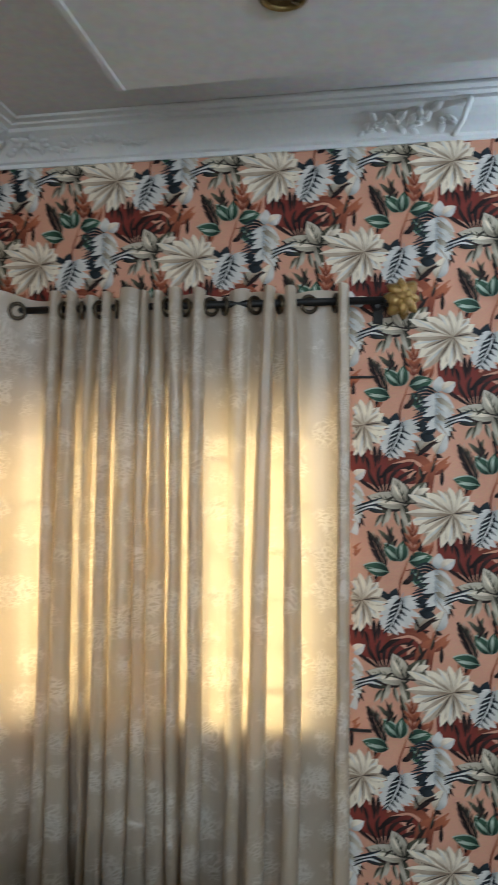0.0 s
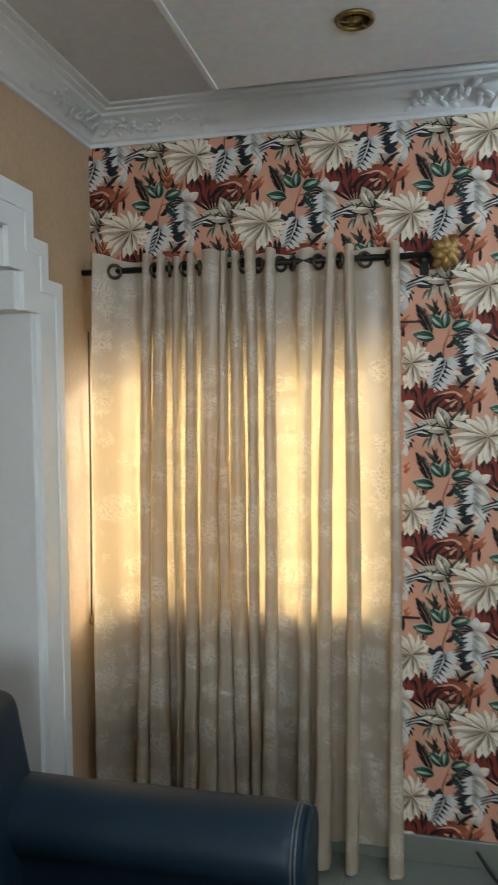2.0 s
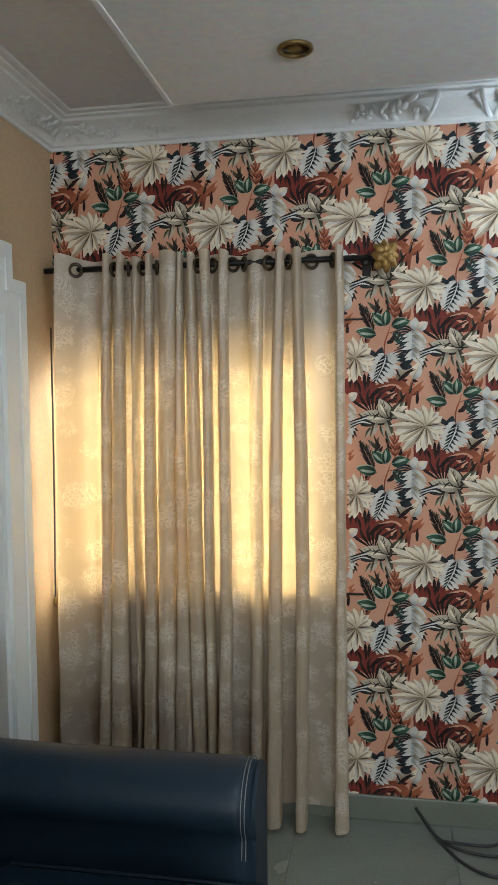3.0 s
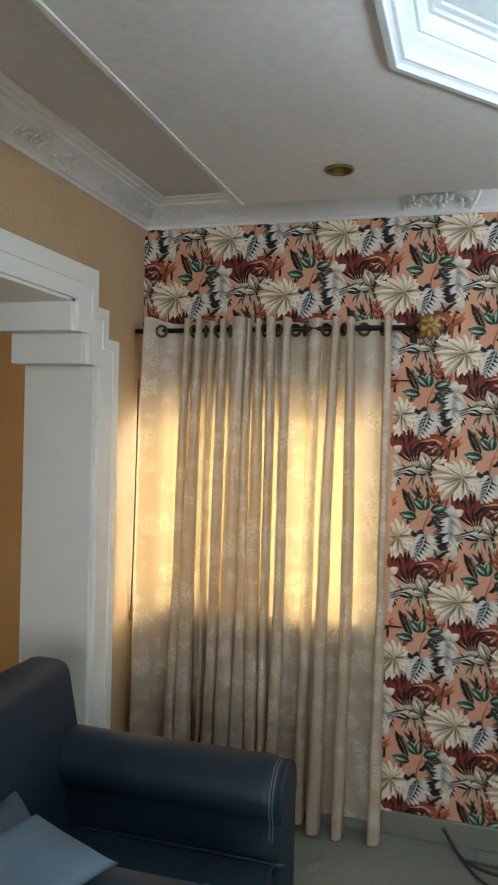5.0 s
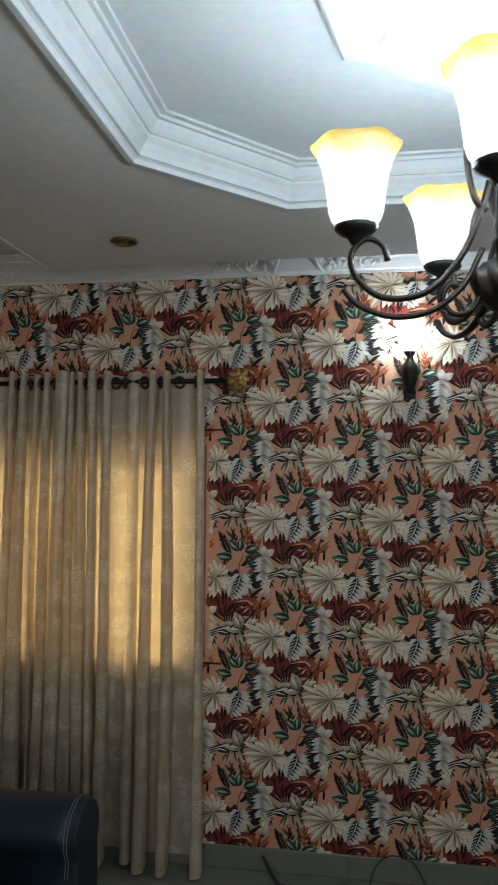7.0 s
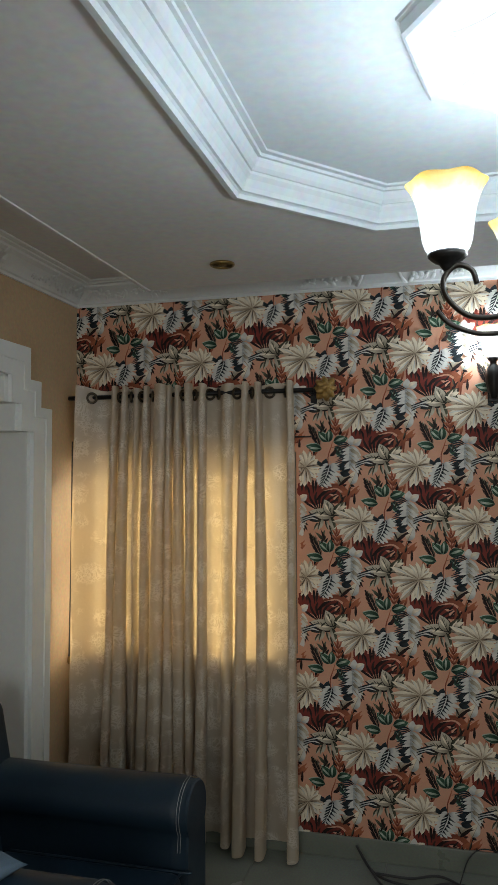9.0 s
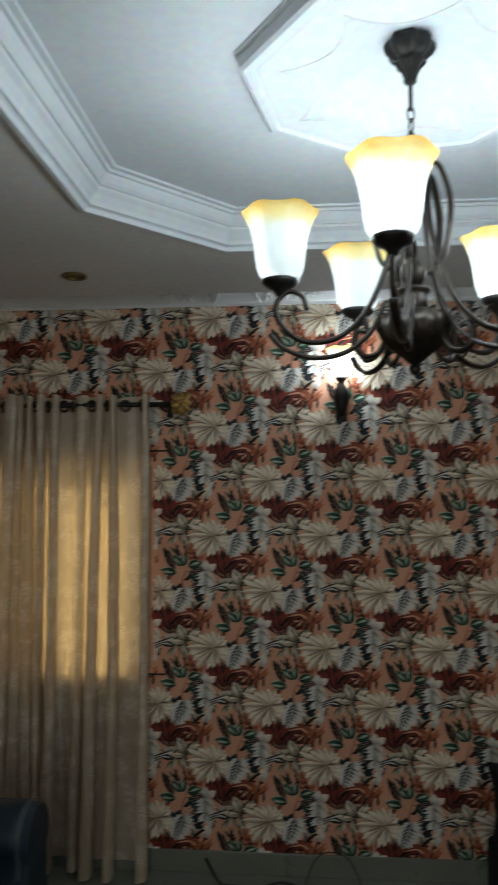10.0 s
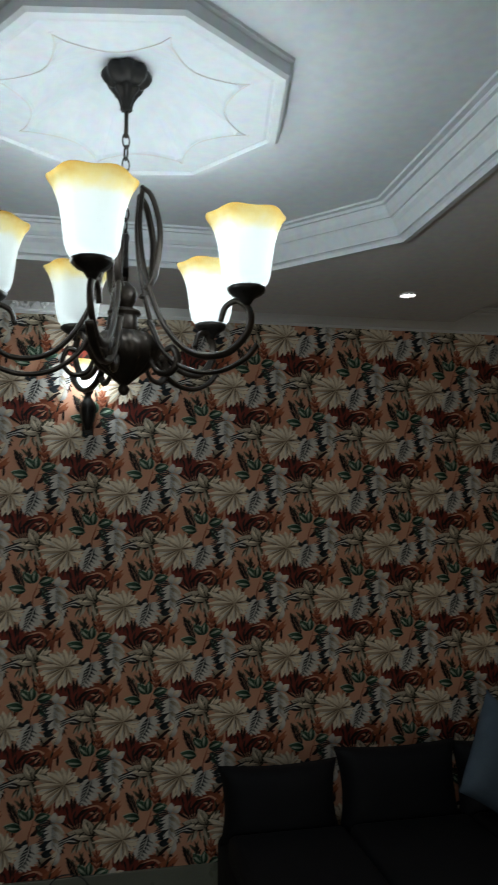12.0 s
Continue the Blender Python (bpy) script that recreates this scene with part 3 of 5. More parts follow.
# ---- window behind the curtain ----
def window():
    x0, x1, z0, z1 = WIN
    w = thing("window_1", (x0, YN, z0), "louvred window with a metal frame behind the curtain", "window", kind="structure")
    shift = Matrix.Translation((-x0, -YN, -z0))

    def piece(name, bm, mat, parent=w):
        bmesh.ops.transform(bm, matrix=shift, verts=bm.verts)
        return part(name, bm, mat, parent)

    piece("window_frame", boxes((x0, x0 + 0.012, YN + 0.05, YN + 0.11, z0, z1), (x1 - 0.035, x1, YN + 0.05, YN + 0.11, z0, z1), (x0 + 0.035, x1 - 0.035, YN + 0.05, YN + 0.11, z0, z0 + 0.035),
        (x0 + 0.035, x1 - 0.035, YN + 0.05, YN + 0.11, z1 - 0.035, z1), bevel=0.003), M_FRAME)
    for k in range(1, 3):
        x = x0 + (x1 - x0) * k / 3
        piece("mullion", boxes((x - 0.02, x + 0.02, YN + 0.055, YN + 0.105, z0 + 0.035, z1 - 0.035), bevel=0.003), M_FRAME)
    n = 7
    for k in range(1, n):
        z = z0 + (z1 - z0) * k / n
        piece("louvre_bar", boxes((x0 + 0.035, x1 - 0.035, YN + 0.03, YN + 0.048, z - 0.007, z + 0.007), bevel=0.002), M_FRAME)
    for k in range(n):
        z = z0 + 0.04 + (z1 - z0 - 0.08) * k / n
        g = piece("pane", boxes((x0 + 0.036, x1 - 0.036, YN + 0.075, YN + 0.080, z, z + (z1 - z0 - 0.08) / n - 0.006)), M_PANE)
        g.visible_shadow = False
    # slim ledges of the casing that show beside the curtain
    piece("window_ledge", boxes((x0, 0.004, YN - 0.016, YN - 0.004, 1.976, 1.983), bevel=0.002), M_IRON)
    piece("window_sill", boxes((x0, 0.002, YN - 0.016, YN - 0.004, 0.905, 0.912), bevel=0.002), M_IRON)


window()
structure("ground", boxes((-40, 40, -40, 40, -0.30, -0.22)), M_SOIL, "bare earth outside", "ground")


# ---- curtain ----
ROD_Z, ROD_Y = 2.198, 2.492


# each fold: its middle and width in millimetres from the tan wall, at the rod, half way down and near the hem
FOLDS = [(270, 29, 250, 41, 224, 44), (325, 27, 301, 57, 286, 74), (383, 40, 362, 20, 372, 18), (440, 26, 429, 45, 415, 54), (520, 65, 500, 66, 483, 67),
    (566, 19, 553, 39, 562, 76), (608, 26, 608, 57, 626, 53), (662, 38, 669, 35, 670, 26), (736, 36, 729, 43, 723, 57), (859, 62, 850, 48, 842, 43),
    (955, 31, 930, 50, 913, 57), (1018, 30, 1028, 51, 1029, 46), (1176, 30, 1179, 36, 1178, 51)]
SHALLOW = {2: 0.55, 9: 0.5}
BACK, FRONT = 0.030, -0.038


def blend3(a, b, c, f):
    """Smoothly from a at the rod over b half way down to c near the hem."""
    return a + (b - a) * (1 - (1 - f / 0.5) ** 2) if f < 0.5 else b + (c - b) * min(1.15, (f - 0.5) / 0.42) ** 1.3


def cloth_section(f):
    """Plan of the hanging cloth at f of its drop: narrow-necked folds with single cloth between them."""
    back = BACK + 0.030 * f * f
    free = XL + blend3(0.074, 0.054, 0.046, f)
    sway = 0.006 * math.sin(7 * f + 1)
    pts = [(free, -0.066), (free + 0.010, -0.064), (free + 0.040, -0.040), (free + 0.085, 0.004), (free + 0.125, 0.024)]
    for k, (c0, w0, c1, w1, c2, w2) in enumerate(FOLDS):
        c = XL + blend3(c0, c1, c2, f) / 1000 + sway * math.sin(2.1 * k) * f
        w = blend3(w0, w1, w2, f) / 1000
        deep = SHALLOW.get(k, 1.0)
        neck = 0.13 if deep == 1 else 0.42
        y1 = back + (FRONT - back) * deep - 0.006 * math.sin(3.7 * k) - 0.034 * f * f
        last = k == len(FOLDS) - 1
        if pts[-1][0] < c - neck * w - 0.02:
            x0 = pts[-1][0]
            x3 = c - neck * w - 0.008
            pts += [(x0 + (x3 - x0) * 0.35, back + 0.004 * math.sin(5 * k)), (x0 + (x3 - x0) * 0.7, back - 0.006 * math.sin(4 * k + 5 * f))]
        pts += [(c - neck * w - 0.003, back), (c - neck * w, back - 0.010), (c - 0.50 * w, (back + y1) / 2), (c - 0.46 * w, y1 + 0.012), (c - 0.24 * w, y1 + 0.001),
            (c + 0.06 * w, y1 + 0.002 * math.sin(9 * k)), (c + 0.32 * w, y1 + 0.004), (c + 0.49 * w, y1 + 0.016)]
        if not last:
            pts += [(c + 0.50 * w, (back + y1) / 2 + 0.004), (c + neck * w, back - 0.010), (c + neck * w + 0.003, back)]
        else:
            pts += [(c + 0.51 * w, y1 + 0.035), (c + 0.44 * w, y1 + 0.052)]
    return pts


def curtain():
    c = thing("curtain", (-0.65, ROD_Y, ROD_Z), "beige satin jacquard eyelet curtain, drawn and glowing with daylight", "curtain")
    bm = bmesh.new()
    uv = bm.loops.layers.uv.new("UVMap")
    nz, fine = 64, 3
    grid, length = [], None
    for j in range(nz + 1):
        f = j / nz
        base = cloth_section(f)
        line = smooth_path([(x, y, 0) for x, y in base], fine * (len(base) - 1))
        if length is None:
            length = [0.0]
            for p, q in zip(line, line[1:]):
                length.append(length[-1] + (q - p).length)
        row = []
        for i, p in enumerate(line):
            ahead = (BACK - p.y) / (BACK - FRONT)
            top = 2.236 + 0.012 * ahead + 0.005 * math.sin(31 * p.x)
            bottom = 0.046 + 0.016 * noise.noise((p.x * 9, 0, 1.7)) - 0.020 * ahead
            z = top + (bottom - top) * f
            x = p.x + 0.004 * f * noise.noise((p.x * 7, z * 5, 5.0))
            y = p.y + 0.007 * f * noise.noise((p.x * 5, z * 3, 8.0)) + 0.0022 * noise.noise((p.x * 26, z * 8, 2.0)) + 0.006 * f * f * noise.noise((p.x * 19, z * 6.5, 4.0))
            row.append((bm.verts.new((x + 0.65, y, z - ROD_Z)), (length[i], z)))
        grid.append(row)
    for up, low in zip(grid, grid[1:]):
        for i in range(len(up) - 1):
            q = (up[i], low[i], low[i + 1], up[i + 1])
            face = bm.faces.new([v for v, _ in q])
            for loop, (_, t) in zip(face.loops, q):
                loop[uv].uv = t
    part("cloth", bm, M_CURTAIN, c, smooth=True)
    for mm, yaw, y in ((142, 0.5, -0.018), (296, 1.25, 0), (352, -1.25, 0), (412, 1.2, 0), (468, -1.2, 0), (548, 1.3, 0), (633, 1.1, 0), (690, -0.8, 0.006), (770, 0.75, 0.006), (815, -1.1, 0),
            (908, 0.9, 0.004), (985, -1.1, 0), (1072, 0.5, 0.010), (1152, -1.2, 0)):
        bm = bmesh.new()
        turn = Matrix.Rotation(yaw, 3, "Z") @ Matrix.Rotation(math.pi / 2, 3, "X")
        torus(bm, 0.024, 0.0065, (XL + mm / 1000 + 0.65, y, -0.004), turn, 24, 8)
        part("eyelet", bm, M_EYELET, c, "dark brass ring", True)
    return c


curtain()


def curtain_rod():
    r = thing("curtain_rod", (0.0, ROD_Y, ROD_Z), "black iron curtain rod with a gilded flower finial", "curtain rod")
    bm = bmesh.new()
    tube(bm, [(XL + 0.003, 0, 0), (-0.6, 0, 0.001), (0.075, 0, 0)], 0.0115, 12)
    part("rod", bm, M_IRON, r, smooth=True)
    bm = bmesh.new()
    lathe(bm, [(0.016, 0), (0.020, 0.006), (0.020, 0.016), (0.013, 0.022)], 16)
    bmesh.ops.transform(bm, matrix=Matrix.Translation((0.030, 0, 0)) @ Matrix.Rotation(math.pi / 2, 4, "Y"), verts=bm.verts)
    part("collar", bm, M_IRON, r, smooth=True)
    for x in (-1.205, 0.015):
        bm = bmesh.new()
        tube(bm, [(x, YN - ROD_Y - 0.002, -0.01), (x, 0.04, -0.012), (x, 0.0, -0.016)], 0.007, 8)
        box(bm, x - 0.016, x + 0.016, YN - ROD_Y - 0.006, YN - ROD_Y - 0.0005, -0.055, 0.02, 0.002)
        part("bracket", bm, M_IRON, r, smooth=False)
    rnd = random.Random(11)
    petals = []
    face = Vector((0.55, -0.80, 0.15)).normalized()
    across = face.cross(Vector((0, 0, 1))).normalized()
    upward = across.cross(face)
    for ring, (count, tilt, size) in enumerate(((7, 1.75, 0.062), (7, 1.2, 0.064), (5, 0.65, 0.050), (3, 0.25, 0.036))):
        for k in range(count):
            a = 2 * math.pi * k / count + ring * 0.5
            axis = face * math.cos(tilt) + (across * math.cos(a) + upward * math.sin(a)) * math.sin(tilt)
            side = axis.cross(face).normalized()
            nrm = side.cross(axis).normalized()
            reach = size * rnd.uniform(0.80, 1.05)
            bm = bmesh.new()
            rows = []
            for i in range(6):
                f = i / 5
                w = reach * 0.36 * math.sin(math.pi * (0.10 + 0.84 * f)) ** 0.8
                cup = 0.020 * math.sin(math.pi * f)
                rows.append([bm.verts.new(Vector((0.088, -0.004, 0.006)) + axis * (reach * f) + side * (w * s) + nrm * (cup * (1 - s * s) - 0.012 * f * f + rnd.uniform(-0.0015, 0.0015))) for s in (-1, -0.5, 0, 0.5, 1)])
            for p, q in zip(rows, rows[1:]):
                for s in range(4):
                    bm.faces.new((p[s], p[s + 1], q[s + 1], q[s]))
            petals.append(bm)
    bm = bmesh.new()
    r2 = bmesh.ops.create_icosphere(bm, subdivisions=2, radius=0.016)
    bmesh.ops.translate(bm, vec=(0.100, -0.022, 0.010), verts=r2["verts"])
    ob = part("finial", bm, M_GOLD, r, "gilded flower finial", True)
    for petal in petals:
        leaf = part("petal", petal, M_GOLD, ob, smooth=True)
        s = leaf.modifiers.new("thick", "SOLIDIFY")
        s.thickness = 0.003


curtain_rod()


def blind_cord():
    c = thing("blind_cord", (-1.241, 2.50, 1.975), "thin dark blind cord hanging beside the curtain", "cord")
    bm = bmesh.new()
    tube(bm, smooth_path([(0, 0, 0), (-0.001, 0, -0.3), (-0.005, 0, -0.72), (-0.011, 0, -1.10)], 24), 0.0036, 6)
    part("cord", bm, M_CABLE, c)
    bm = bmesh.new()
    lathe(bm, [(0.003, 0.0), (0.007, -0.008), (0.008, -0.03), (0.004, -0.04)], 12, (-0.011, 0, -1.10))
    part("tassel", bm, M_GOLD, c, "small brass cord pull", True)


blind_cord()


# ---- chandelier ----
def shade_mesh(bm, height=0.140, rim=0.078, steps=48):
    """Bell glass with a wavy rim and some thickness."""
    prof = [(0.024, 0.0), (0.036, 0.004), (0.043, 0.014), (0.0475, 0.030), (0.050, 0.052), (0.0525, 0.075), (0.056, 0.100), (0.0625, 0.124), (0.070, 0.143), (rim, 0.155)]
    outs, ins = [], []
    for k, (r, z) in enumerate(prof):
        f = max(0, (z / height - 0.55) / 0.45)
        o, n = [], []
        for i in range(steps):
            a = 2 * math.pi * i / steps
            wave = 1 + 0.016 * f * math.cos(6 * a)
            zz = z * height / 0.155 + 0.0018 * f * math.cos(6 * a)
            o.append(bm.verts.new((r * wave * math.cos(a), r * wave * math.sin(a), zz)))
            n.append(bm.verts.new(((r * wave - 0.004) * math.cos(a), (r * wave - 0.004) * math.sin(a), zz + (0.004 if k == 0 else 0))))
        outs.append(o)
        ins.append(n)
    for rows, flip in ((outs, False), (ins, True)):
        for a, b in zip(rows, rows[1:]):
            for i in range(steps):
                j = (i + 1) % steps
                q = (a[i], a[j], b[j], b[i])
                bm.faces.new(tuple(reversed(q)) if flip else q)
    for i in range(steps):
        j = (i + 1) % steps
        bm.faces.new((outs[-1][i], outs[-1][j], ins[-1][j], ins[-1][i]))
    bm.faces.new(list(reversed(outs[0])))


ARM_R, CUP_Z = 0.268, 2.197


def chandelier():
    ch = thing("chandelier", (CX, CY, 2.706), "bronze five-arm chandelier with lit amber-rimmed glass bells", "chandelier")
    base = Vector((CX, CY, 2.706))

    def piece(name, bm, mat, parent=ch, label="", smooth=True):
        return part(name, bm, mat, parent, label, smooth)

    # canopy
    bm = bmesh.new()
    lathe(bm, [(0.006, -0.100), (0.012, -0.096), (0.012, -0.088), (0.015, -0.078), (0.021, -0.066), (0.029, -0.058), (0.031, -0.053), (0.024, -0.050), (0.034, -0.045),
        (0.044, -0.036), (0.049, -0.026), (0.049, -0.017), (0.044, -0.008), (0.032, -0.001)], 64, flute=8, depth=0.09)
    piece("canopy", bm, M_IRON)
    bm = bmesh.new()
    tube(bm, [(0, 0, -0.095), (0, 0, -0.155)], 0.0045, 8)
    piece("stem", bm, M_BRONZE)
    z = -0.152
    for k in range(9):
        bm = bmesh.new()
        torus(bm, 0.0105, 0.0022, (0, 0, 0), None, 16, 6)
        bmesh.ops.scale(bm, vec=(0.75, 1.45, 1), verts=bm.verts)
        m = Matrix.Translation((0, 0, z - 0.010)) @ Matrix.Rotation(k * math.pi / 2 + 0.4, 4, "Z") @ Matrix.Rotation(math.pi / 2, 4, "X")
        bmesh.ops.transform(bm, matrix=m, verts=bm.verts)
        piece("chain_link", bm, M_BRONZE)
        z -= 0.026
    low = 2.006 - base.z
    # column, ball and fluted body
    bm = bmesh.new()
    lathe(bm, [(0.006, 0.275), (0.008, 0.285), (0.008, 0.245), (0.0075, 0.30), (0.004, 0.335)], 16, (0, 0, low))
    tube(bm, [(0, 0, low + 0.20), (0, 0, low + 0.335)], 0.0075, 10)
    piece("column", bm, M_BRONZE)
    bm = bmesh.new()
    lathe(bm, [(0.006, 0.178), (0.016, 0.183), (0.023, 0.195), (0.026, 0.208), (0.023, 0.221), (0.014, 0.231), (0.008, 0.236)], 24, (0, 0, low))
    piece("ball", bm, M_BRONZE)
    bm = bmesh.new()
    lathe(bm, [(0.024, 0.128), (0.028, 0.136), (0.028, 0.160), (0.024, 0.166), (0.034, 0.168), (0.034, 0.174), (0.012, 0.182)], 32, (0, 0, low))
    piece("collar", bm, M_BRONZE)
    bm = bmesh.new()
    lathe(bm, [(0.009, 0.022), (0.017, 0.029), (0.029, 0.040), (0.049, 0.055), (0.064, 0.072), (0.072, 0.092), (0.069, 0.110), (0.055, 0.124), (0.030, 0.132)], 120, (0, 0, low), flute=14, depth=0.07, twist=0.09)
    piece("fluted_body", bm, M_BRONZE)
    bm = bmesh.new()
    lathe(bm, [(0.003, 0.0), (0.009, 0.004), (0.0125, 0.012), (0.009, 0.020), (0.006, 0.024), (0.010, 0.028)], 20, (0, 0, low))
    piece("drop_finial", bm, M_BRONZE)
    for k in range(5):
        ang = radians(255.5 + 72 * k)
        c, s = math.cos(ang), math.sin(ang)

        def at(r, z, side=0.0):
            return Vector((r * c - side * s, r * s + side * c, z + low))

        arm = bmesh.new()
        # main bar: down beside the column, out in a bow and up into a scroll under the cup
        main = smooth_path([at(0.040, 0.432), at(0.034, 0.345), at(0.050, 0.240), at(0.090, 0.140), at(0.150, 0.078), at(0.222, 0.070), at(0.268, 0.106), at(0.276, 0.146), at(0.252, 0.172), at(0.224, 0.162), at(0.214, 0.134)], 64)
        tube(arm, main, 0.0056, 8, 1.6)
        bar = piece("arm", arm, M_BRONZE)
        bm = bmesh.new()
        tube(bm, smooth_path([at(0.056, 0.150, 0.002), at(0.088, 0.088, 0.002), at(0.140, 0.046, 0.002), at(0.205, 0.036, 0.002), at(0.262, 0.056, 0.002), at(0.290, 0.084, 0.002)], 36), 0.0052, 8, 1.6)
        piece("lower_scroll", bm, M_BRONZE, bar)
        bm = bmesh.new()
        tube(bm, smooth_path([at(0.054, 0.084), at(0.074, 0.046), at(0.104, 0.040), at(0.122, 0.064), at(0.112, 0.090), at(0.096, 0.088)], 30), 0.005, 8, 1.6)
        piece("inner_scroll", bm, M_BRONZE, bar)
        # tall loop beside the column
        bm = bmesh.new()
        tube(bm, smooth_path([at(0.040, 0.432), at(0.062, 0.408), at(0.080, 0.345), at(0.078, 0.285), at(0.066, 0.235), at(0.048, 0.215)], 48), 0.0056, 8, 1.6)
        piece("tall_loop", bm, M_BRONZE, bar)
        cup = bmesh.new()
        lathe(cup, [(0.007, -0.030), (0.012, -0.022), (0.016, -0.016), (0.028, -0.010), (0.036, -0.003), (0.037, 0.004), (0.030, 0.007)], 32, at(ARM_R, CUP_Z - 2.006), flute=12, depth=0.03)
        piece("cup", cup, M_IRON, bar)
        bm = bmesh.new()
        shade_mesh(bm)
        glass = piece("shade", bm, M_SHADE, bar, "frosted glass bell with amber rim")
        glass.location = at(ARM_R, CUP_Z - 2.006 + 0.003)
        glass.visible_shadow = False
        bulb("chandelier_bulb", base + at(ARM_R, CUP_Z - 2.006 + 0.086), 4.6, 0.028)
    return ch


chandelier()


def medallion():
    m = thing("ceiling_medallion", (CX + 0.004, CY + 0.02, TRAY_Z), "white octagonal plaster ceiling medallion with a scalloped dome", "ceiling medallion")
    bm = bmesh.new()
    rows = [(0.372, 0.0), (0.370, -0.008), (0.362, -0.012), (0.360, -0.036), (0.352, -0.042), (0.334, -0.042), (0.329, -0.035), (0.320, -0.037), (0.285, -0.036)]
    prev = None
    for r, z in rows:
        ring = [bm.verts.new((r * math.cos(radians(13 + 45 * k)), r * math.sin(radians(13 + 45 * k)), z)) for k in range(8)]
        if prev:
            ring_faces(bm, prev, ring)
        prev = ring
    # scalloped edge of the shallow dome, then the dome itself
    n = 96

    def scallop(a):
        f = ((a - radians(13)) / radians(45)) % 1.0
        return 0.272 - 0.070 * math.sin(math.pi * f) ** 0.62

    dome = []
    for s, z in ((1.0, -0.036), (0.985, -0.031), (0.93, -0.022), (0.80, -0.004), (0.62, 0.018), (0.42, 0.035), (0.22, 0.044), (0.05, 0.046)):
        ring = []
        for i in range(n):
            a = 2 * math.pi * i / n
            even = 0.235
            r = even + (scallop(a) - even) * min(1, s * s)
            ring.append(bm.verts.new((r * s * math.cos(a), r * s * math.sin(a), z)))
        dome.append(ring)
    for p, q in zip(dome, dome[1:]):
        ring_faces(bm, p, q)
    bm.faces.new(dome[-1])
    # flat band between the octagon and the scallops
    band = []
    for i in range(n):
        a = 2 * math.pi * i / n
        t = (a - radians(13)) % radians(45) - radians(22.5)
        r = 0.285 * math.cos(radians(22.5)) / math.cos(t)
        band.append(bm.verts.new((r * math.cos(a), r * math.sin(a), -0.036)))
    ring_faces(bm, band, dome[0])
    bmesh.ops.recalc_face_normals(bm, faces=bm.faces)
    part("plate", bm, M_TRAY, m)
    for k in range(8):
        pts = []
        for i in range(21):
            a = radians(13 + 45 * k + 45 * i / 20)
            r = scallop(a) + 0.004
            pts.append((r * math.cos(a), r * math.sin(a), -0.0365))
        bm = bmesh.new()
        tube(bm, pts, 0.0015, 5)
        part("scallop_bead", bm, M_CEIL, m)


medallion()


# ---- wall lamp ----
def wall_lamp():
    lx, lz = 0.85, 2.12
    w = thing("wall_lamp", (lx, YN - 0.004, lz), "black iron wall lamp with a lit frosted glass shade", "wall lamp")
    bm = bmesh.new()
    lathe(bm, [(0.010, 0.012), (0.016, 0.018), (0.018, 0.030), (0.027, 0.050), (0.034, 0.080), (0.037, 0.108), (0.034, 0.135), (0.022, 0.158), (0.015, 0.170), (0.015, 0.180), (0.024, 0.190), (0.026, 0.200)], 32, (0, -0.052, 0), flute=8, depth=0.035)
    part("body", bm, M_IRON, w, smooth=True)
    bm = bmesh.new()
    box(bm, -0.026, 0.026, -0.014, 0.003, 0.0, 0.15, 0.006)
    part("back_plate", bm, M_IRON, w)
    bm = bmesh.new()
    tube(bm, [(0, -0.010, 0.075), (0, -0.050, 0.070)], 0.010, 10)
    part("neck", bm, M_IRON, w, smooth=True)
    bm = bmesh.new()
    shade_mesh(bm, 0.135, 0.070)
    g = part("shade", bm, M_SHADE, w, "frosted glass bell", True)
    g.location = (0, -0.075, 0.202)
    g.visible_shadow = False
    bulb("wall_lamp_bulb", (lx, YN - 0.079, lz + 0.27), 5.2)


wall_lamp()


# ---- recessed spots ----
def spot(place, lit):
    s = thing("recessed_spotlight", place, "lit white recessed ceiling spotlight" if lit else "unlit gold recessed ceiling spotlight", "spotlight", "ceiling spotlights")
    bm = bmesh.new()
    torus(bm, 0.046, 0.007, (0, 0, -0.004), None, 36, 8)
    part("rim", bm, M_DARKGOLD if not lit else M_CEIL, s, smooth=True)
    bm = bmesh.new()
    lathe(bm, [(0.043, -0.003), (0.036, -0.0015), (0.022, -0.001), (0.016, -0.006), (0.008, -0.010)], 28)
    part("reflector", bm, M_DARKGOLD if not lit else M_LIT, s, smooth=True)
    size = 0.7 if lit else 0.88
    s.scale = (size, size, size)
    for a in (0.7, 3.6):
        bm = bmesh.new()
        tube(bm, [(0.040 * math.cos(a), 0.040 * math.sin(a), -0.012), (0.020 * math.cos(a), 0.020 * math.sin(a), -0.012)], 0.003, 6)
        part("clip", bm, M_EYELET, s)


M_LIT = material("lit_spot_lens", (0.9, 0.9, 0.9), 0.3)
M_LIT.node_tree.nodes["Principled BSDF"].inputs["Emission Color"].default_value = (0.92, 0.96, 1.0, 1)
M_LIT.node_tree.nodes["Principled BSDF"].inputs["Emission Strength"].default_value = 9.0
spot((-0.141, 1.556, SLAB_Z), False)
spot((2.01, 1.48, SLAB_Z), True)
lamp2 = new("spot_lamp", bpy.data.lights.new("spot_lamp", "SPOT"))
lamp2.data.energy, lamp2.data.spot_size, lamp2.data.spot_blend, lamp2.data.shadow_soft_size = 6.0, radians(95), 0.8, 0.03
lamp2.matrix_world = look((2.01, 1.48, SLAB_Z - 0.02), (2.01, 1.481, 0))


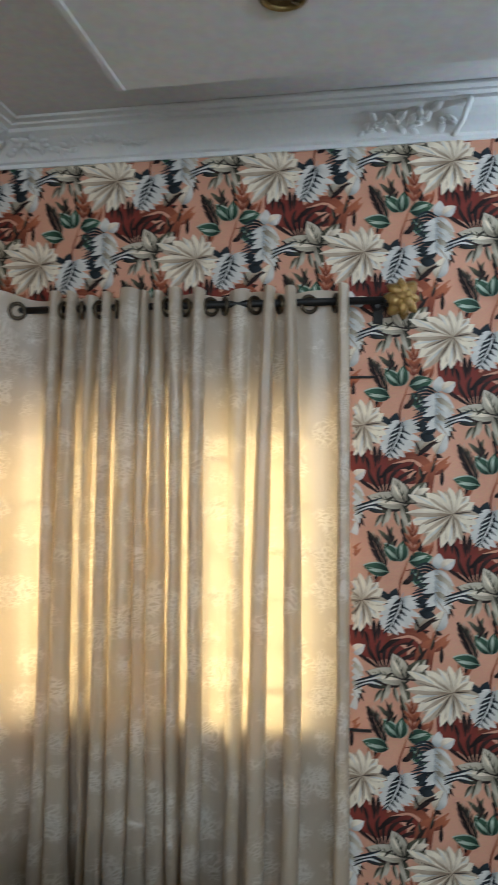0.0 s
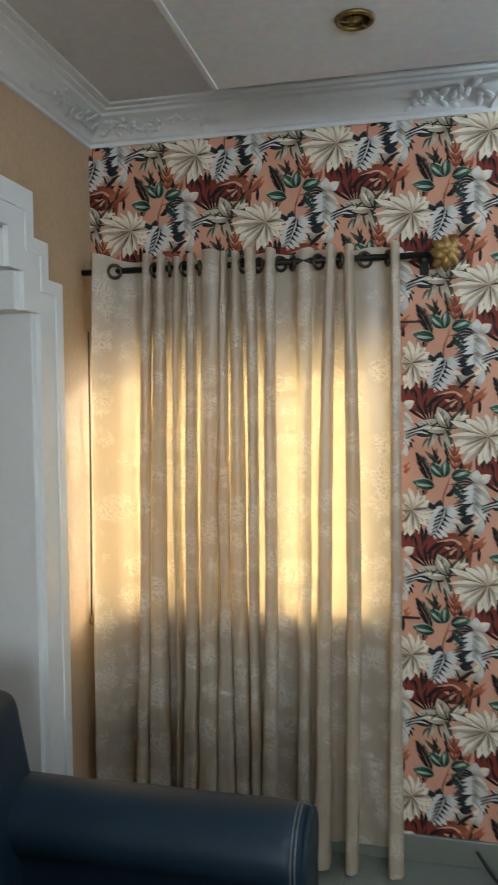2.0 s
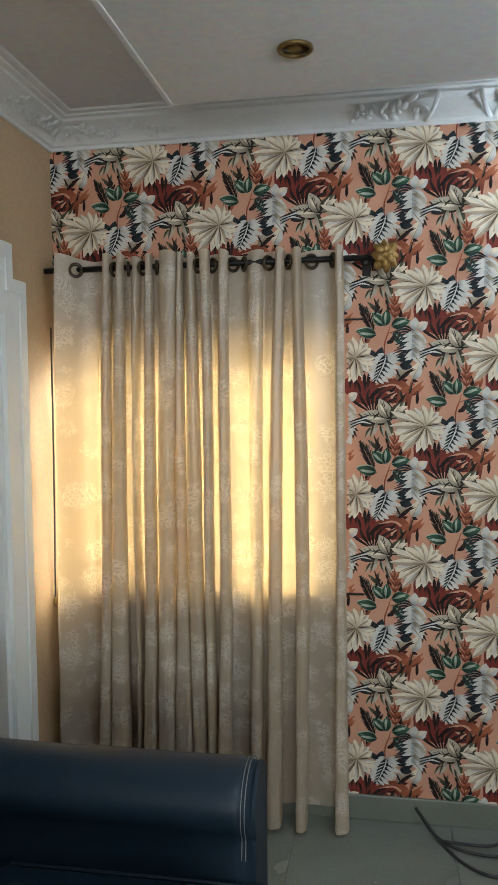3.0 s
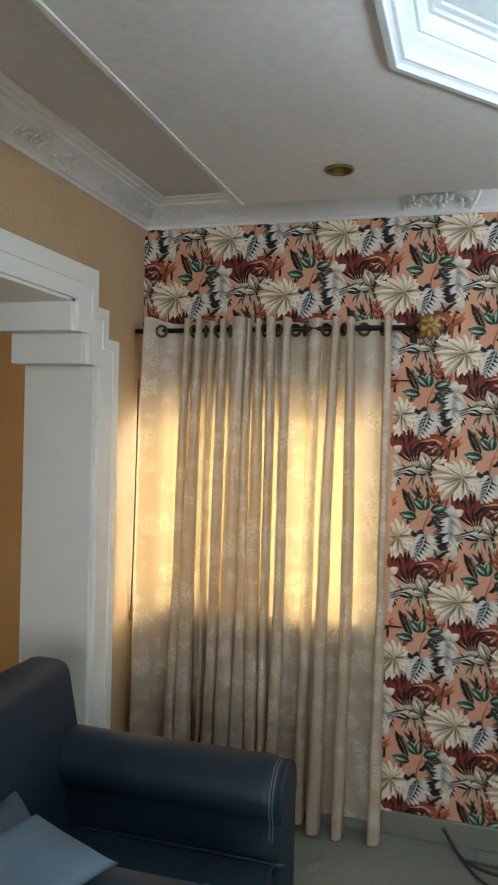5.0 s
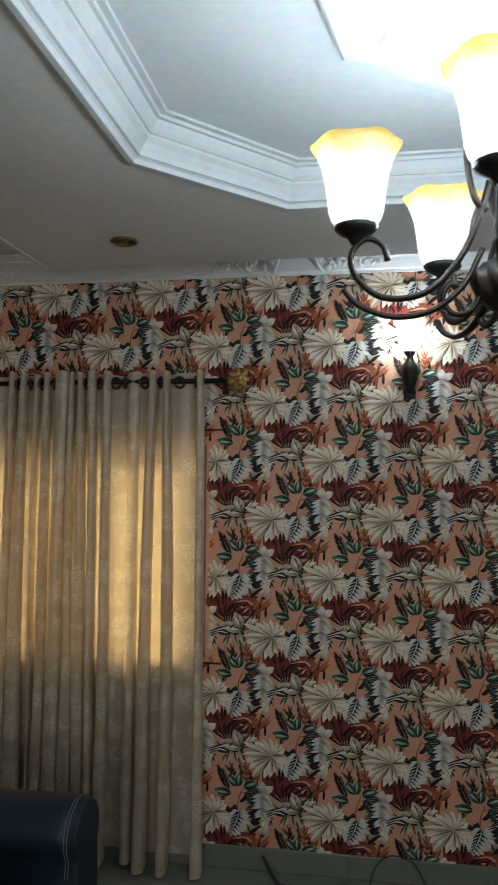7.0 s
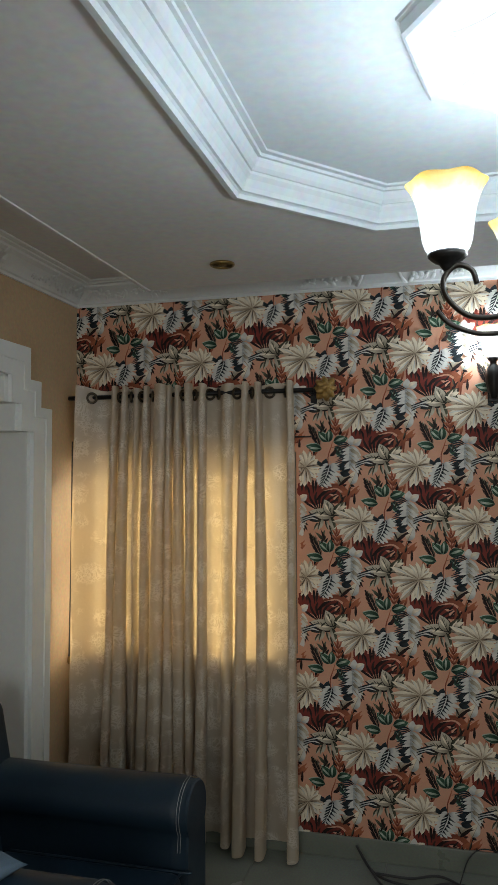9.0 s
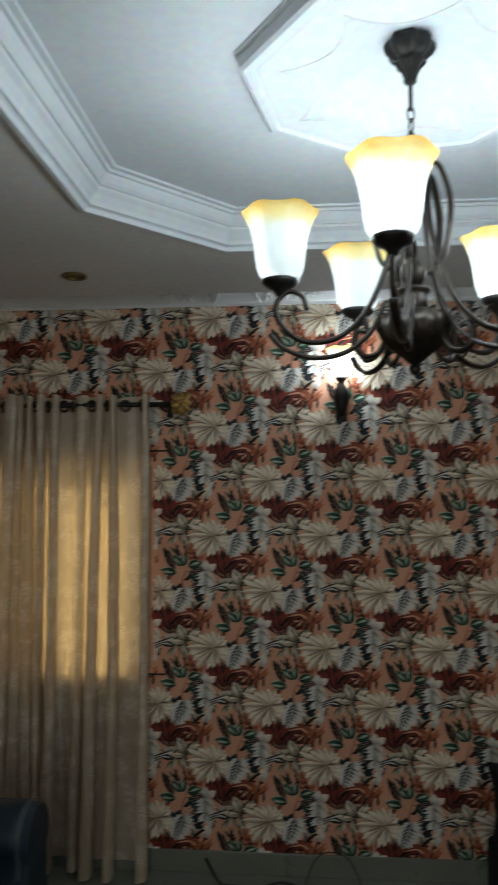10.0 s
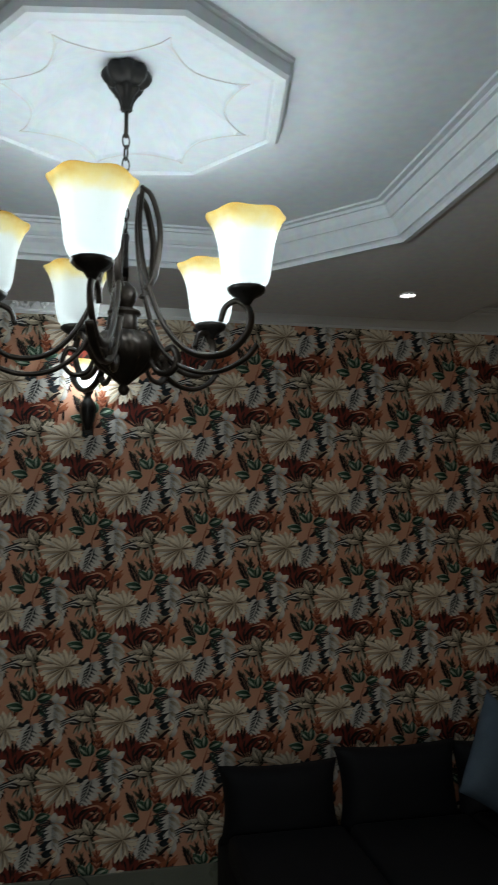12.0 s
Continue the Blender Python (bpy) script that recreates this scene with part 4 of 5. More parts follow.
# ---- seating ----
def rounded(bm, x0, x1, y0, y1, z0, z1, r, puff=0.0, n=4):
    box(bm, x0, x1, y0, y1, z0, z1, r, n)
    if puff:
        cx, cy, cz = (x0 + x1) / 2, (y0 + y1) / 2, (z0 + z1) / 2
        for v in bm.verts:
            dx, dy = (v.co.x - cx) / (x1 - x0) * 2, (v.co.y - cy) / (y1 - y0) * 2
            if z0 - 1e-4 <= v.co.z <= z1 + 1e-4:
                v.co.z += puff * (1 - dx * dx) * (1 - dy * dy) * (1 if v.co.z > cz else 0)


def dense_panel(bm, origin, u, v, out, nu, nv, bulge, crease=0.0, seed=1):
    """A padded face: a grid that swells outward with faint creases."""
    rows = []
    for j in range(nv + 1):
        row = []
        for i in range(nu + 1):
            a, b = i / nu, j / nv
            h = bulge * (4 * a * (1 - a)) ** 0.35 * (4 * b * (1 - b)) ** 0.35 + crease * noise.noise((a * 4 + seed, b * 4, seed))
            row.append(bm.verts.new(Vector(origin) + Vector(u) * a + Vector(v) * b + Vector(out) * h))
        rows.append(row)
    for j in range(nv):
        for i in range(nu):
            bm.faces.new((rows[j][i], rows[j][i + 1], rows[j + 1][i + 1], rows[j + 1][i]))


def arm_profile(w, h, r):
    """Front outline of a rolled arm: straight sides, a fat roll on top."""
    pts = [(0.02, 0.0), (0.02, h - 2.1 * r)]
    cy, cz = w / 2, h - r
    for i in range(25):
        a = radians(215 - 250 * i / 24)
        pts.append((cy + r * 1.12 * math.cos(a), cz + r * math.sin(a)))
    pts += [(w - 0.02, h - 2.1 * r), (w - 0.02, 0.0)]
    return pts


def rolled_arm(parent, y0, w, x0, x1, z0, h, mat, name="arm"):
    bm = bmesh.new()
    prof = arm_profile(w, h, 0.105)
    n = 14
    rings = []
    for i in range(n + 1):
        f = i / n
        inset = 0.02 * max(0, (f - 0.93) / 0.07) ** 2
        rings.append([bm.verts.new((x0 + (x1 - x0) * f, y0 + w / 2 + (y - w / 2) * (1 - inset * 3), z0 + z * (1 - inset) + 0.004 * noise.noise((f * 5, y * 9, z * 5)))) for y, z in prof])
    for a, b in zip(rings, rings[1:]):
        for k in range(len(prof)):
            j = (k + 1) % len(prof)
            bm.faces.new((a[k], a[j], b[j], b[k]))
    bm.faces.new(list(reversed(rings[0])))
    bm.faces.new(rings[-1])
    bmesh.ops.recalc_face_normals(bm, faces=bm.faces)
    arm = part(name, bm, mat, parent, smooth=True)
    # stitched seam just behind the front panel
    for off in (0.022, 0.032):
        bm = bmesh.new()
        tube(bm, [(x1 - off, y0 + w / 2 + (y - w / 2) * 1.006, z0 + z + 0.0012) for y, z in prof[1:-1]], 0.0011, 5)
        part("seam", bm, M_THREAD, arm, "pale double stitching")
    # front facing panel
    bm = bmesh.new()
    pts = [(y0 + w / 2 + (y - w / 2) * 0.95, z0 + 0.005 + z * 0.985) for y, z in prof]
    a = [bm.verts.new((x1 - 0.004, y, z)) for y, z in pts]
    b = [bm.verts.new((x1 + 0.005, y0 + w / 2 + (y - y0 - w / 2) * 0.96, z0 + (z - z0) * 0.99)) for y, z in pts]
    ring_faces(bm, a, b)
    bm.faces.new(b)
    bmesh.ops.recalc_face_normals(bm, faces=bm.faces)
    part("front_panel", bm, mat, arm)
    return arm


def armchair():
    """Faces +x, its back towards the tan wall."""
    ox, oy = -1.19, 0.72
    s = thing("armchair", (ox, oy, 0), "dark navy leather armchair with fat rolled arms", "armchair")
    D, W, A = 0.93, 1.00, 0.25
    rolled_arm(s, W - A, A, 0.10, D, 0.05, 0.640, M_NAVY)
    rolled_arm(s, 0.0, A, 0.10, D, 0.05, 0.635, M_NAVY)
    bm = bmesh.new()
    rounded(bm, 0.04, D - 0.03, A - 0.02, W - A + 0.02, 0.05, 0.30, 0.02)
    part("base", bm, M_NAVY, s)
    bm = bmesh.new()
    rounded(bm, 0.22, D - 0.005, A - 0.008, W - A + 0.008, 0.30, 0.42, 0.035, 0.02)
    cushion = part("seat_cushion", bm, M_NAVY, s, smooth=True)
    bm = bmesh.new()
    tube(bm, smooth_path([(0.26, A + 0.004, 0.418), (D - 0.03, A + 0.004, 0.418), (D - 0.012, A + 0.03, 0.415), (D - 0.012, W - A - 0.03, 0.415), (D - 0.03, W - A - 0.004, 0.418), (0.26, W - A - 0.004, 0.418)], 50), 0.005, 6)
    part("piping", bm, M_NAVY, cushion)
    # backrest: leans back, padded
    bm = bmesh.new()
    rounded(bm, -0.06, 0.11, 0.03, W - 0.06, 0.10, 0.915, 0.05)
    for v in bm.verts:
        if v.co.x > 0.02:
            v.co.x += 0.16 * (0.915 - v.co.z) / 0.83
    part("backrest", bm, M_NAVY, s, smooth=True)
    for x, y in ((0.08, 0.08), (0.08, W - 0.08), (D - 0.10, 0.08), (D - 0.10, W - 0.08)):
        bm = bmesh.new()
        lathe(bm, [(0.020, 0.0), (0.026, 0.02), (0.028, 0.052)], 16, (x, y, 0))
        part("leg", bm, M_IRON, s, smooth=True)
    return s


armchair()


def soft_pad(bm, wide, high, thick, n=18):
    """A stuffed pad with drawn-in sides and pointed corners."""
    for side in (1, -1):
        rows = []
        for j in range(n + 1):
            row = []
            for i in range(n + 1):
                a, b = 2 * i / n - 1, 2 * j / n - 1
                x = a * (1 - 0.10 * (1 - b * b) * abs(a) ** 3)
                y = b * (1 - 0.10 * (1 - a * a) * abs(b) ** 3)
                h = thick * ((1 - a ** 4) * (1 - b ** 4)) ** 0.6 + 0.006 * noise.noise((a * 2, b * 2, side * 3.0)) * (1 - a * a) * (1 - b * b)
                row.append(bm.verts.new((x * wide / 2, y * high / 2, side * h)))
            rows.append(row)
        for j in range(n):
            for i in range(n):
                q = (rows[j][i], rows[j][i + 1], rows[j + 1][i + 1], rows[j + 1][i])
                bm.faces.new(q if side > 0 else tuple(reversed(q)))
    bmesh.ops.remove_doubles(bm, verts=bm.verts, dist=0.0005)


def pillow(name, label, size, thick, mat, m):
    p = thing(name, (0, 0, 0), label, "pillow")
    p.matrix_world = m
    bm = bmesh.new()
    soft_pad(bm, size, size, thick)
    part("cover", bm, mat, p, smooth=True)
    return p


pillow("cushion", "pale grey-blue cushion lying on the armchair", 0.31, 0.035, M_PALE, pose(-0.70, 0.775, 0.706, 3, 4, -20))
pillow("cushion", "dark grey-blue cushion leaning on the chair back", 0.32, 0.05, M_PILLOW, pose(-0.95, 1.10, 0.50, 0, 60, 8))


def sofa():
    """Along the papered wall, a little off it, faces the room."""
    ox, oy = 1.42, 2.26
    s = thing("sofa", (ox, oy, 0), "black leather sofa with separate back cushions", "sofa")
    L = 1.60
    bm = bmesh.new()
    rounded(bm, 0.0, L, -0.85, 0.0, 0.06, 0.36, 0.03)
    part("base", bm, M_BLACKL, s)
    for k, (a, b, h) in enumerate(((0.0, 0.50, 0.655), (0.515, 1.06, 0.70), (1.065, L - 0.01, 0.69))):
        bm = bmesh.new()
        soft_pad(bm, (b - a) * 1.06, h - 0.34, 0.095)
        lean = Matrix.Translation(((a + b) / 2, -0.13, (h + 0.36) / 2 + 0.02)) @ Matrix.Rotation(radians(80), 4, "X")
        bmesh.ops.transform(bm, matrix=lean, verts=bm.verts)
        part("back_cushion", bm, M_BLACKL, s, smooth=True)
        bm = bmesh.new()
        rounded(bm, a, b, -0.86, -0.24, 0.345, 0.46, 0.035, 0.015)
        part("seat_cushion", bm, M_BLACKL, s, smooth=True)
    for x in (0.08, L - 0.08):
        for y in (-0.78, -0.08):
            bm = bmesh.new()
            lathe(bm, [(0.020, 0.0), (0.026, 0.02), (0.028, 0.062)], 16, (x, y, 0))
            part("leg", bm, M_IRON, s, smooth=True)
    return s


sofa()
pillow("cushion", "blue-grey cushion propped upright on the sofa", 0.46, 0.07, M_PILLOW, pose(2.635, 1.93, 0.665, 72, 36, 8))


# ---- cables on the floor ----
def cable(label, pts, r=0.006):
    bm = bmesh.new()
    tube(bm, smooth_path(pts, 70), r, 8)
    return tagged(part("cable", bm, M_CABLE, smooth=True), label, "cable", "cables by the wall")


cable("black rubber cable lying on the tiles", [(0.20, 2.545, 0.075), (0.27, 2.47, 0.015), (0.36, 2.40, 0.008), (0.50, 2.38, 0.008), (0.62, 2.44, 0.008), (0.78, 2.42, 0.008), (0.95, 2.37, 0.008), (1.12, 2.43, 0.008)])
cable("black rubber cable lying on the tiles", [(0.205, 2.54, 0.07), (0.28, 2.45, 0.012), (0.36, 2.32, 0.007), (0.46, 2.26, 0.007), (0.58, 2.31, 0.007), (0.70, 2.40, 0.007), (0.86, 2.33, 0.007), (1.05, 2.30, 0.007)])
cable("black rubber cable lying on the tiles", [(0.30, 2.43, 0.018), (0.45, 2.42, 0.020), (0.58, 2.47, 0.018), (0.75, 2.36, 0.020), (0.92, 2.40, 0.018), (1.06, 2.36, 0.008)])
cable("thin black cable looped up against the skirting", [(0.66, 2.45, 0.006), (0.70, 2.55, 0.07), (0.76, 2.562, 0.115), (0.85, 2.56, 0.10), (0.90, 2.53, 0.04), (0.92, 2.46, 0.006)], 0.003)


# ---- the paper's print ----
class Print:
    def __init__(self):
        self.v, self.f, self.m, self.uv, self.layer = [], [], [], [], 0

    def poly(self, pts, ink):
        k = len(self.v)
        self.layer += 1
        self.v += [(x, z, self.layer) for x, z in pts]
        self.f.append(tuple(range(k, k + len(pts))))
        self.m.append(ink)
        self.uv += [(0.8 + x * 3, z * 9) for x, z in pts]

    def strip(self, left, right, ink):
        """A ribbon between two rails, as quads."""
        self.layer += 1
        k, n = len(self.v), len(left)
        self.v += [(x, z, self.layer) for x, z in left] + [(x, z, self.layer) for x, z in right]
        s = 0.37 * self.layer
        self.uv += [(i / (n - 1), s) for i in range(n)] + [(i / (n - 1), s + 1) for i in range(n)]
        for i in range(n - 1):
            self.f.append((k + i, k + i + 1, k + n + i + 1, k + n + i))
            self.m.append(ink)

    def leaf(self, x, z, ang, length, width, ink, ink2=None, bend=0.0, fat=0.42, n=8):
        """A leaf from its stalk at (x, z), ang in degrees from +x; ink2 paints one half."""
        a = radians(ang)
        mid, lo, hi = [], [], []
        for i in range(n + 1):
            f = i / n
            t = a + bend * (f - 0.5)
            px, pz = (x, z) if i == 0 else (mid[-1][0] + length / n * math.cos(t), mid[-1][1] + length / n * math.sin(t))
            mid.append((px, pz))
            e = math.log(0.5) / math.log(fat)
            w = width / 2 * math.sin(math.pi * f ** e) ** 0.85 if 0 < f < 1 else 0.0
            hi.append((px - w * math.sin(t), pz + w * math.cos(t)))
            lo.append((px + w * math.sin(t), pz - w * math.cos(t)))
        if ink2 is None:
            self.strip(lo, hi, ink)
        else:
            self.strip(lo, mid, ink)
            self.strip(mid, hi, ink2)
        return mid

    def vein(self, mid, width, ink, start=0.05, end=0.9):
        n = len(mid)
        pts = mid[int(start * n) : max(2, int(end * n))]
        lo, hi = [], []
        for i, (px, pz) in enumerate(pts):
            q = pts[min(i + 1, len(pts) - 1)], pts[max(i - 1, 0)]
            dx, dz = q[0][0] - q[1][0], q[0][1] - q[1][1]
            d = math.hypot(dx, dz) or 1
            w = width / 2 * (1 - 0.7 * i / len(pts))
            lo.append((px + dz / d * w, pz - dx / d * w))
            hi.append((px - dz / d * w, pz + dx / d * w))
        self.strip(lo, hi, ink)

    def blade(self, pts, width, ink, n=14):
        """A curved blade through pts, pointed at both ends."""
        path = smooth_path([(x, z, 0) for x, z in pts], n)
        lo, hi = [], []
        for i, p in enumerate(path):
            d = (path[min(i + 1, n)] - path[max(i - 1, 0)]).normalized()
            w = width / 2 * math.sin(math.pi * (0.06 + 0.9 * i / n)) ** 0.7
            lo.append((p.x + d.y * w, p.y - d.x * w))
            hi.append((p.x - d.y * w, p.y + d.x * w))
        self.strip(lo, hi, ink)


U = 1 / 1263


def motif():
    """One repeat of the print, round its fan-shaped palm flower; z up."""
    p = Print()
    rnd = random.Random(5)

    def q(dx, dy):
        return dx * U, -dy * U

    # undergrowth of slim leaves behind everything
    for dx, dy, a0, ink in ((-60, -150, 60, RUST), (-150, -120, 40, MAROON), (60, -60, 80, RUST), (-200, 90, 250, OLIVE), (-90, 150, 100, RUST), (210, 120, 30, MAROON), (120, -230, 110, OLIVE), (-20, 330, 300, BROWN), (250, -60, 320, OLIVE)):
        for k in range(3):
            p.leaf(*q(dx + rnd.uniform(-14, 14), dy + rnd.uniform(-14, 14)), a0 + 26 * (k - 1) + rnd.uniform(-8, 8), rnd.uniform(48, 84) * U, rnd.uniform(11, 18) * U, ink if k != 1 else BROWN, bend=rnd.uniform(-0.5, 0.5))
    # dark maroon shade below the flower with grasses
    for dx, dy, w, h in ((35, 165, 150, 110), (95, 190, 150, 95), (-5, 130, 90, 60)):
        pts = []
        for i in range(16):
            a = 2 * math.pi * i / 16
            k = 1 + 0.18 * math.sin(3 * a + dx) + 0.1 * math.sin(7 * a)
            pts.append(q(dx + w / 2 * k * math.cos(a), dy + h / 2 * k * math.sin(a)))
        p.poly(pts, MAROON)
    for i in range(7):
        x = -35 + 22 * i
        p.leaf(*q(x, 78), -92 + rnd.uniform(-8, 8), (62 + rnd.uniform(-12, 22)) * U, 17 * U, BROWN if i % 3 else MAROON)
    for i, a in enumerate((150, 128, 108, 90, 72, 52, 35)):
        p.blade([q(70 + 8 * i, 262), q(70 + 8 * i + 60 * math.cos(radians(a)), 262 - 70 * math.sin(radians(a))), q(70 + 8 * i + 120 * math.cos(radians(a - 14)), 255 - 105 * math.sin(radians(a)))], 15 * U, BROWN)
    p.blade([q(75, 205), q(120, 165), q(185, 158), q(225, 172)], 24 * U, BROWN)
    # rust ribbons
    p.blade([q(100, 150), q(190, 118), q(250, 150), q(262, 215), q(240, 262)], 32 * U, RUST)
    p.blade([q(120, 175), q(185, 150), q(228, 190), q(222, 245)], 20 * U, MAROON)
    for dx, dy, ex, ey, w in ((-118, -55, -10, -195, 26), (-128, -80, -40, -200, 18), (-95, -62, -60, -160, 12), (255, 235, 330, 150, 24), (-70, -70, 0, -215, 16)):
        mx, my = (dx + ex) / 2 - 22, (dy + ey) / 2 - 16
        p.blade([q(dx, dy), q(mx, my), q(ex, ey)], w * U, RUST)
    p.leaf(*q(-125, -75), 62, 95 * U, 17 * U, BROWN, bend=-0.5)
    p.leaf(*q(-30, -100), 88, 70 * U, 16 * U, BROWN)
    # black feathered spike with fine hairs
    for i in range(26):
        f = i / 25
        x, y = 98 - 66 * f, -122 - 130 * f
        s = 40 * (0.3 + math.sin(math.pi * min(1, 0.15 + f * 0.9)))
        p.leaf(*q(x, y), 146 - 8 * f + rnd.uniform(-9, 9), s * 0.9 * U, 7 * U, BROWN)
        p.leaf(*q(x, y), 76 + 8 * f + rnd.uniform(-9, 9), s * 1.0 * U, 6 * U, BROWN if i % 3 else OLIVE)
        if i % 7 == 0:
            p.leaf(*q(x + 6, y - 8), 70 + 8 * f, s * 1.2 * U, 2.6 * U, BEIGE)
    # olive strays under the beige leaf
    for dx, dy, a, l in ((-232, -5, -108, 70), (-205, -8, -75, 66), (-250, 8, -120, 58), (-182, 22, -68, 74)):
        p.leaf(*q(dx, dy), a, l * U, 20 * U, OLIVE, BEIGE)
    # beige leaf cluster over a dark shadow
    p.leaf(*q(30, 332), 12, 175 * U, 40 * U, OLIVE, BROWN)
    for dx, dy, a, l, w in ((182, 302, 170, 156, 66), (170, 298, 116, 106, 62), (178, 296, 48, 104, 56)):
        p.leaf(*q(dx + 4, dy + 5), a, l * 1.07 * U, w * 1.16 * U, BROWN)
        mid = p.leaf(*q(dx, dy), a, l * U, w * U, BEIGE, OLIVE if a == 48 else BEIGE)
        p.leaf(*mid[1], a + 9, l * 0.66 * U, w * 0.24 * U, CREAM)
        p.vein(mid, 6 * U, OLIVE)
        for k in (2, 4, 5):
            p.leaf(*mid[k], a - 36, 24 * U, 5 * U, OLIVE)
    p.leaf(*q(158, 305), -72, 92 * U, 38 * U, BEIGE, OLIVE)
    p.leaf(*q(112, 318), -100, 62 * U, 20 * U, BEIGE)
    p.leaf(*q(205, 262), 20, 60 * U, 22 * U, CREAM)
    # white bud and folded brown leaf
    mid = p.leaf(*q(-52, -222), 66, 92 * U, 58 * U, WBLUE, CREAM)
    p.vein(mid, 4 * U, TAUPE)
    p.leaf(*q(-54, -220), -20, 30 * U, 16 * U, BROWN)
    p.leaf(*q(-128, -222), 52, 118 * U, 46 * U, TAUPE, BEIGE)
    p.leaf(*q(-122, -214), 40, 100 * U, 20 * U, BROWN)
    # dark heart behind the variegated leaf
    for dx, dy, a in ((108, 5, 120), (118, 0, 70), (205, 5, 20), (222, 30, -10), (238, 20, 30)):
        p.leaf(*q(dx, dy + 12), a, 62 * U, 40 * U, NAVY)
    # variegated leaf: white lobes round a navy heart with white veins
    for i in range(15):
        f = i / 14
        x, y = 158 - 48 * f, -5 + 118 * f
        w = 72 * math.sin(math.pi * (0.22 + 0.72 * f))
        p.leaf(*q(x, y), 172 + 42 * f + rnd.uniform(-7, 7), w * rnd.uniform(0.85, 1.1) * U, 21 * U, WBLUE)
        p.leaf(*q(x, y), 8 - 95 * f * 0.7 + rnd.uniform(-7, 7), w * rnd.uniform(1.05, 1.35) * U, 21 * U, WBLUE)
    p.leaf(*q(160, -12), 247, 140 * U, 44 * U, NAVY)
    for i in range(6):
        f = i / 5
        x, y = 156 - 42 * f, 8 + 92 * f
        for side in (205 + 18 * f, 330 - 20 * f):
            p.leaf(*q(x, y), side, (50 - 16 * f) * U, 5 * U, WBLUE)
            p.leaf(*q(x - 4, y + 10), side, (48 - 16 * f) * U, 7 * U, NAVY)
    p.blade([q(163, -30), q(146, 40), q(108, 118)], 6 * U, WBLUE)
    # green sprig
    p.blade([q(150, 0), q(150, -60), q(168, -115), q(178, -150)], 7 * U, RUST)
    p.blade([q(168, -112), q(205, -122), q(235, -140)], 5 * U, RUST)
    for dx, dy, a, l, w in ((112, -105, 168, 102, 50), (148, -148, 132, 88, 46), (152, -146, 82, 84, 46), (182, -148, 14, 92, 56), (192, -120, -52, 96, 46), (176, -60, 62, 50, 22), (160, -62, 30, 46, 18)):
        small = l < 60
        mid = p.leaf(*q(dx, dy), a, l * U, w * U, BROWN if small else GREEN, None if small else GREEN)
        if not small:
            p.leaf(dx * U, -dy * U, a - 2, l * 1.03 * U, w * 1.1 * U, PGREEN)
            mid = p.leaf(*q(dx, dy), a, l * U, w * 0.98 * U, GREEN, GREEN)
            p.leaf(*mid[1], a + 7, l * 0.72 * U, w * 0.26 * U, PGREEN)
            p.vein(mid, 3.5 * U, PGREEN)
    for dx, dy, a, l in ((182, -205, 118, 44), (196, -208, 62, 52), (225, -185, 100, 44), (232, -185, 40, 42)):
        p.leaf(*q(dx, dy), a, l * U, 19 * U, BROWN if a > 80 else RUST)
    # fern: pale fronds with a spiky black fringe
    for i in range(11):
        f = i / 10
        y = 190 + 126 * f
        p.blade([q(-40, y + 24), q(-86, y + 2), q(-128 - 16 * math.sin(f * 9), y + 18)], 9.5 * U, NAVY)
    for i in range(6):
        f = i / 5
        y = 214 + 104 * f
        k = rnd.uniform(0.9, 1.1)
        p.leaf(*q(-46, y + 14), 200 + 10 * f + rnd.uniform(-6, 6), 96 * k * U, 11 * U, NAVY)
        p.leaf(*q(-30, y + 4), 196 + 16 * f + rnd.uniform(-8, 8), 74 * k * U, 22 * U, WBLUE)
        p.leaf(*q(-56, y), -34 - 14 * f + rnd.uniform(-8, 8), 92 * k * U, 38 * U, WBLUE, BEIGE if i % 3 == 1 else WBLUE)
        p.leaf(*q(-50, y + 6), -38 - 14 * f, 78 * U, 5 * U, TAUPE)
    p.leaf(*q(-45, 212), 84, 62 * U, 46 * U, WBLUE)
    p.leaf(*q(-30, 208), 34, 60 * U, 44 * U, WBLUE, CREAM)
    for i in range(5):
        p.blade([q(-20, 348 - 8 * i), q(34, 322 - 6 * i), q(84, 340 - 15 * i)], 9 * U, WBLUE if i % 2 else NAVY)
    for dx, dy, a in ((-70, -150, 70), (-98, -128, 110), (205, 60, -60), (62, 118, -100), (-180, 60, -75), (100, -200, 60), (-210, -60, 215), (245, 80, 10), (18, 120, -84), (-160, -160, 40), (212, -80, 75)):
        p.leaf(*q(dx, dy), a + rnd.uniform(-10, 10), rnd.uniform(40, 66) * U, rnd.uniform(9, 15) * U, BROWN, OLIVE if a > 60 else BROWN, bend=rnd.uniform(-0.5, 0.5))
    # fan palm flower: long pleated petals, each light and dark, longest towards one side
    petals = [(97, 100), (120, 112), (142, 136), (160, 174), (176, 182), (193, 186), (211, 176), (229, 168), (249, 132), (269, 122), (290, 106), (313, 106), (337, 98), (2, 94), (27, 96), (51, 102), (74, 106)]
    ex, ez = q(10, 3)
    for k, (a, l) in enumerate(petals):
        p.leaf(ex, ez, a - 10, l * 0.82 * U, 22 * U, BROWN if k in (8, 9, 10, 11) else OLIVE if k % 3 == 0 else TAUPE, fat=0.7)
    order = list(range(len(petals)))
    rnd.shuffle(order)
    for k in order:
        a, l = petals[k]
        a += rnd.uniform(-4, 4)
        ln = l * U * rnd.uniform(0.9, 1.06)
        bend = rnd.uniform(-0.2, 0.2)
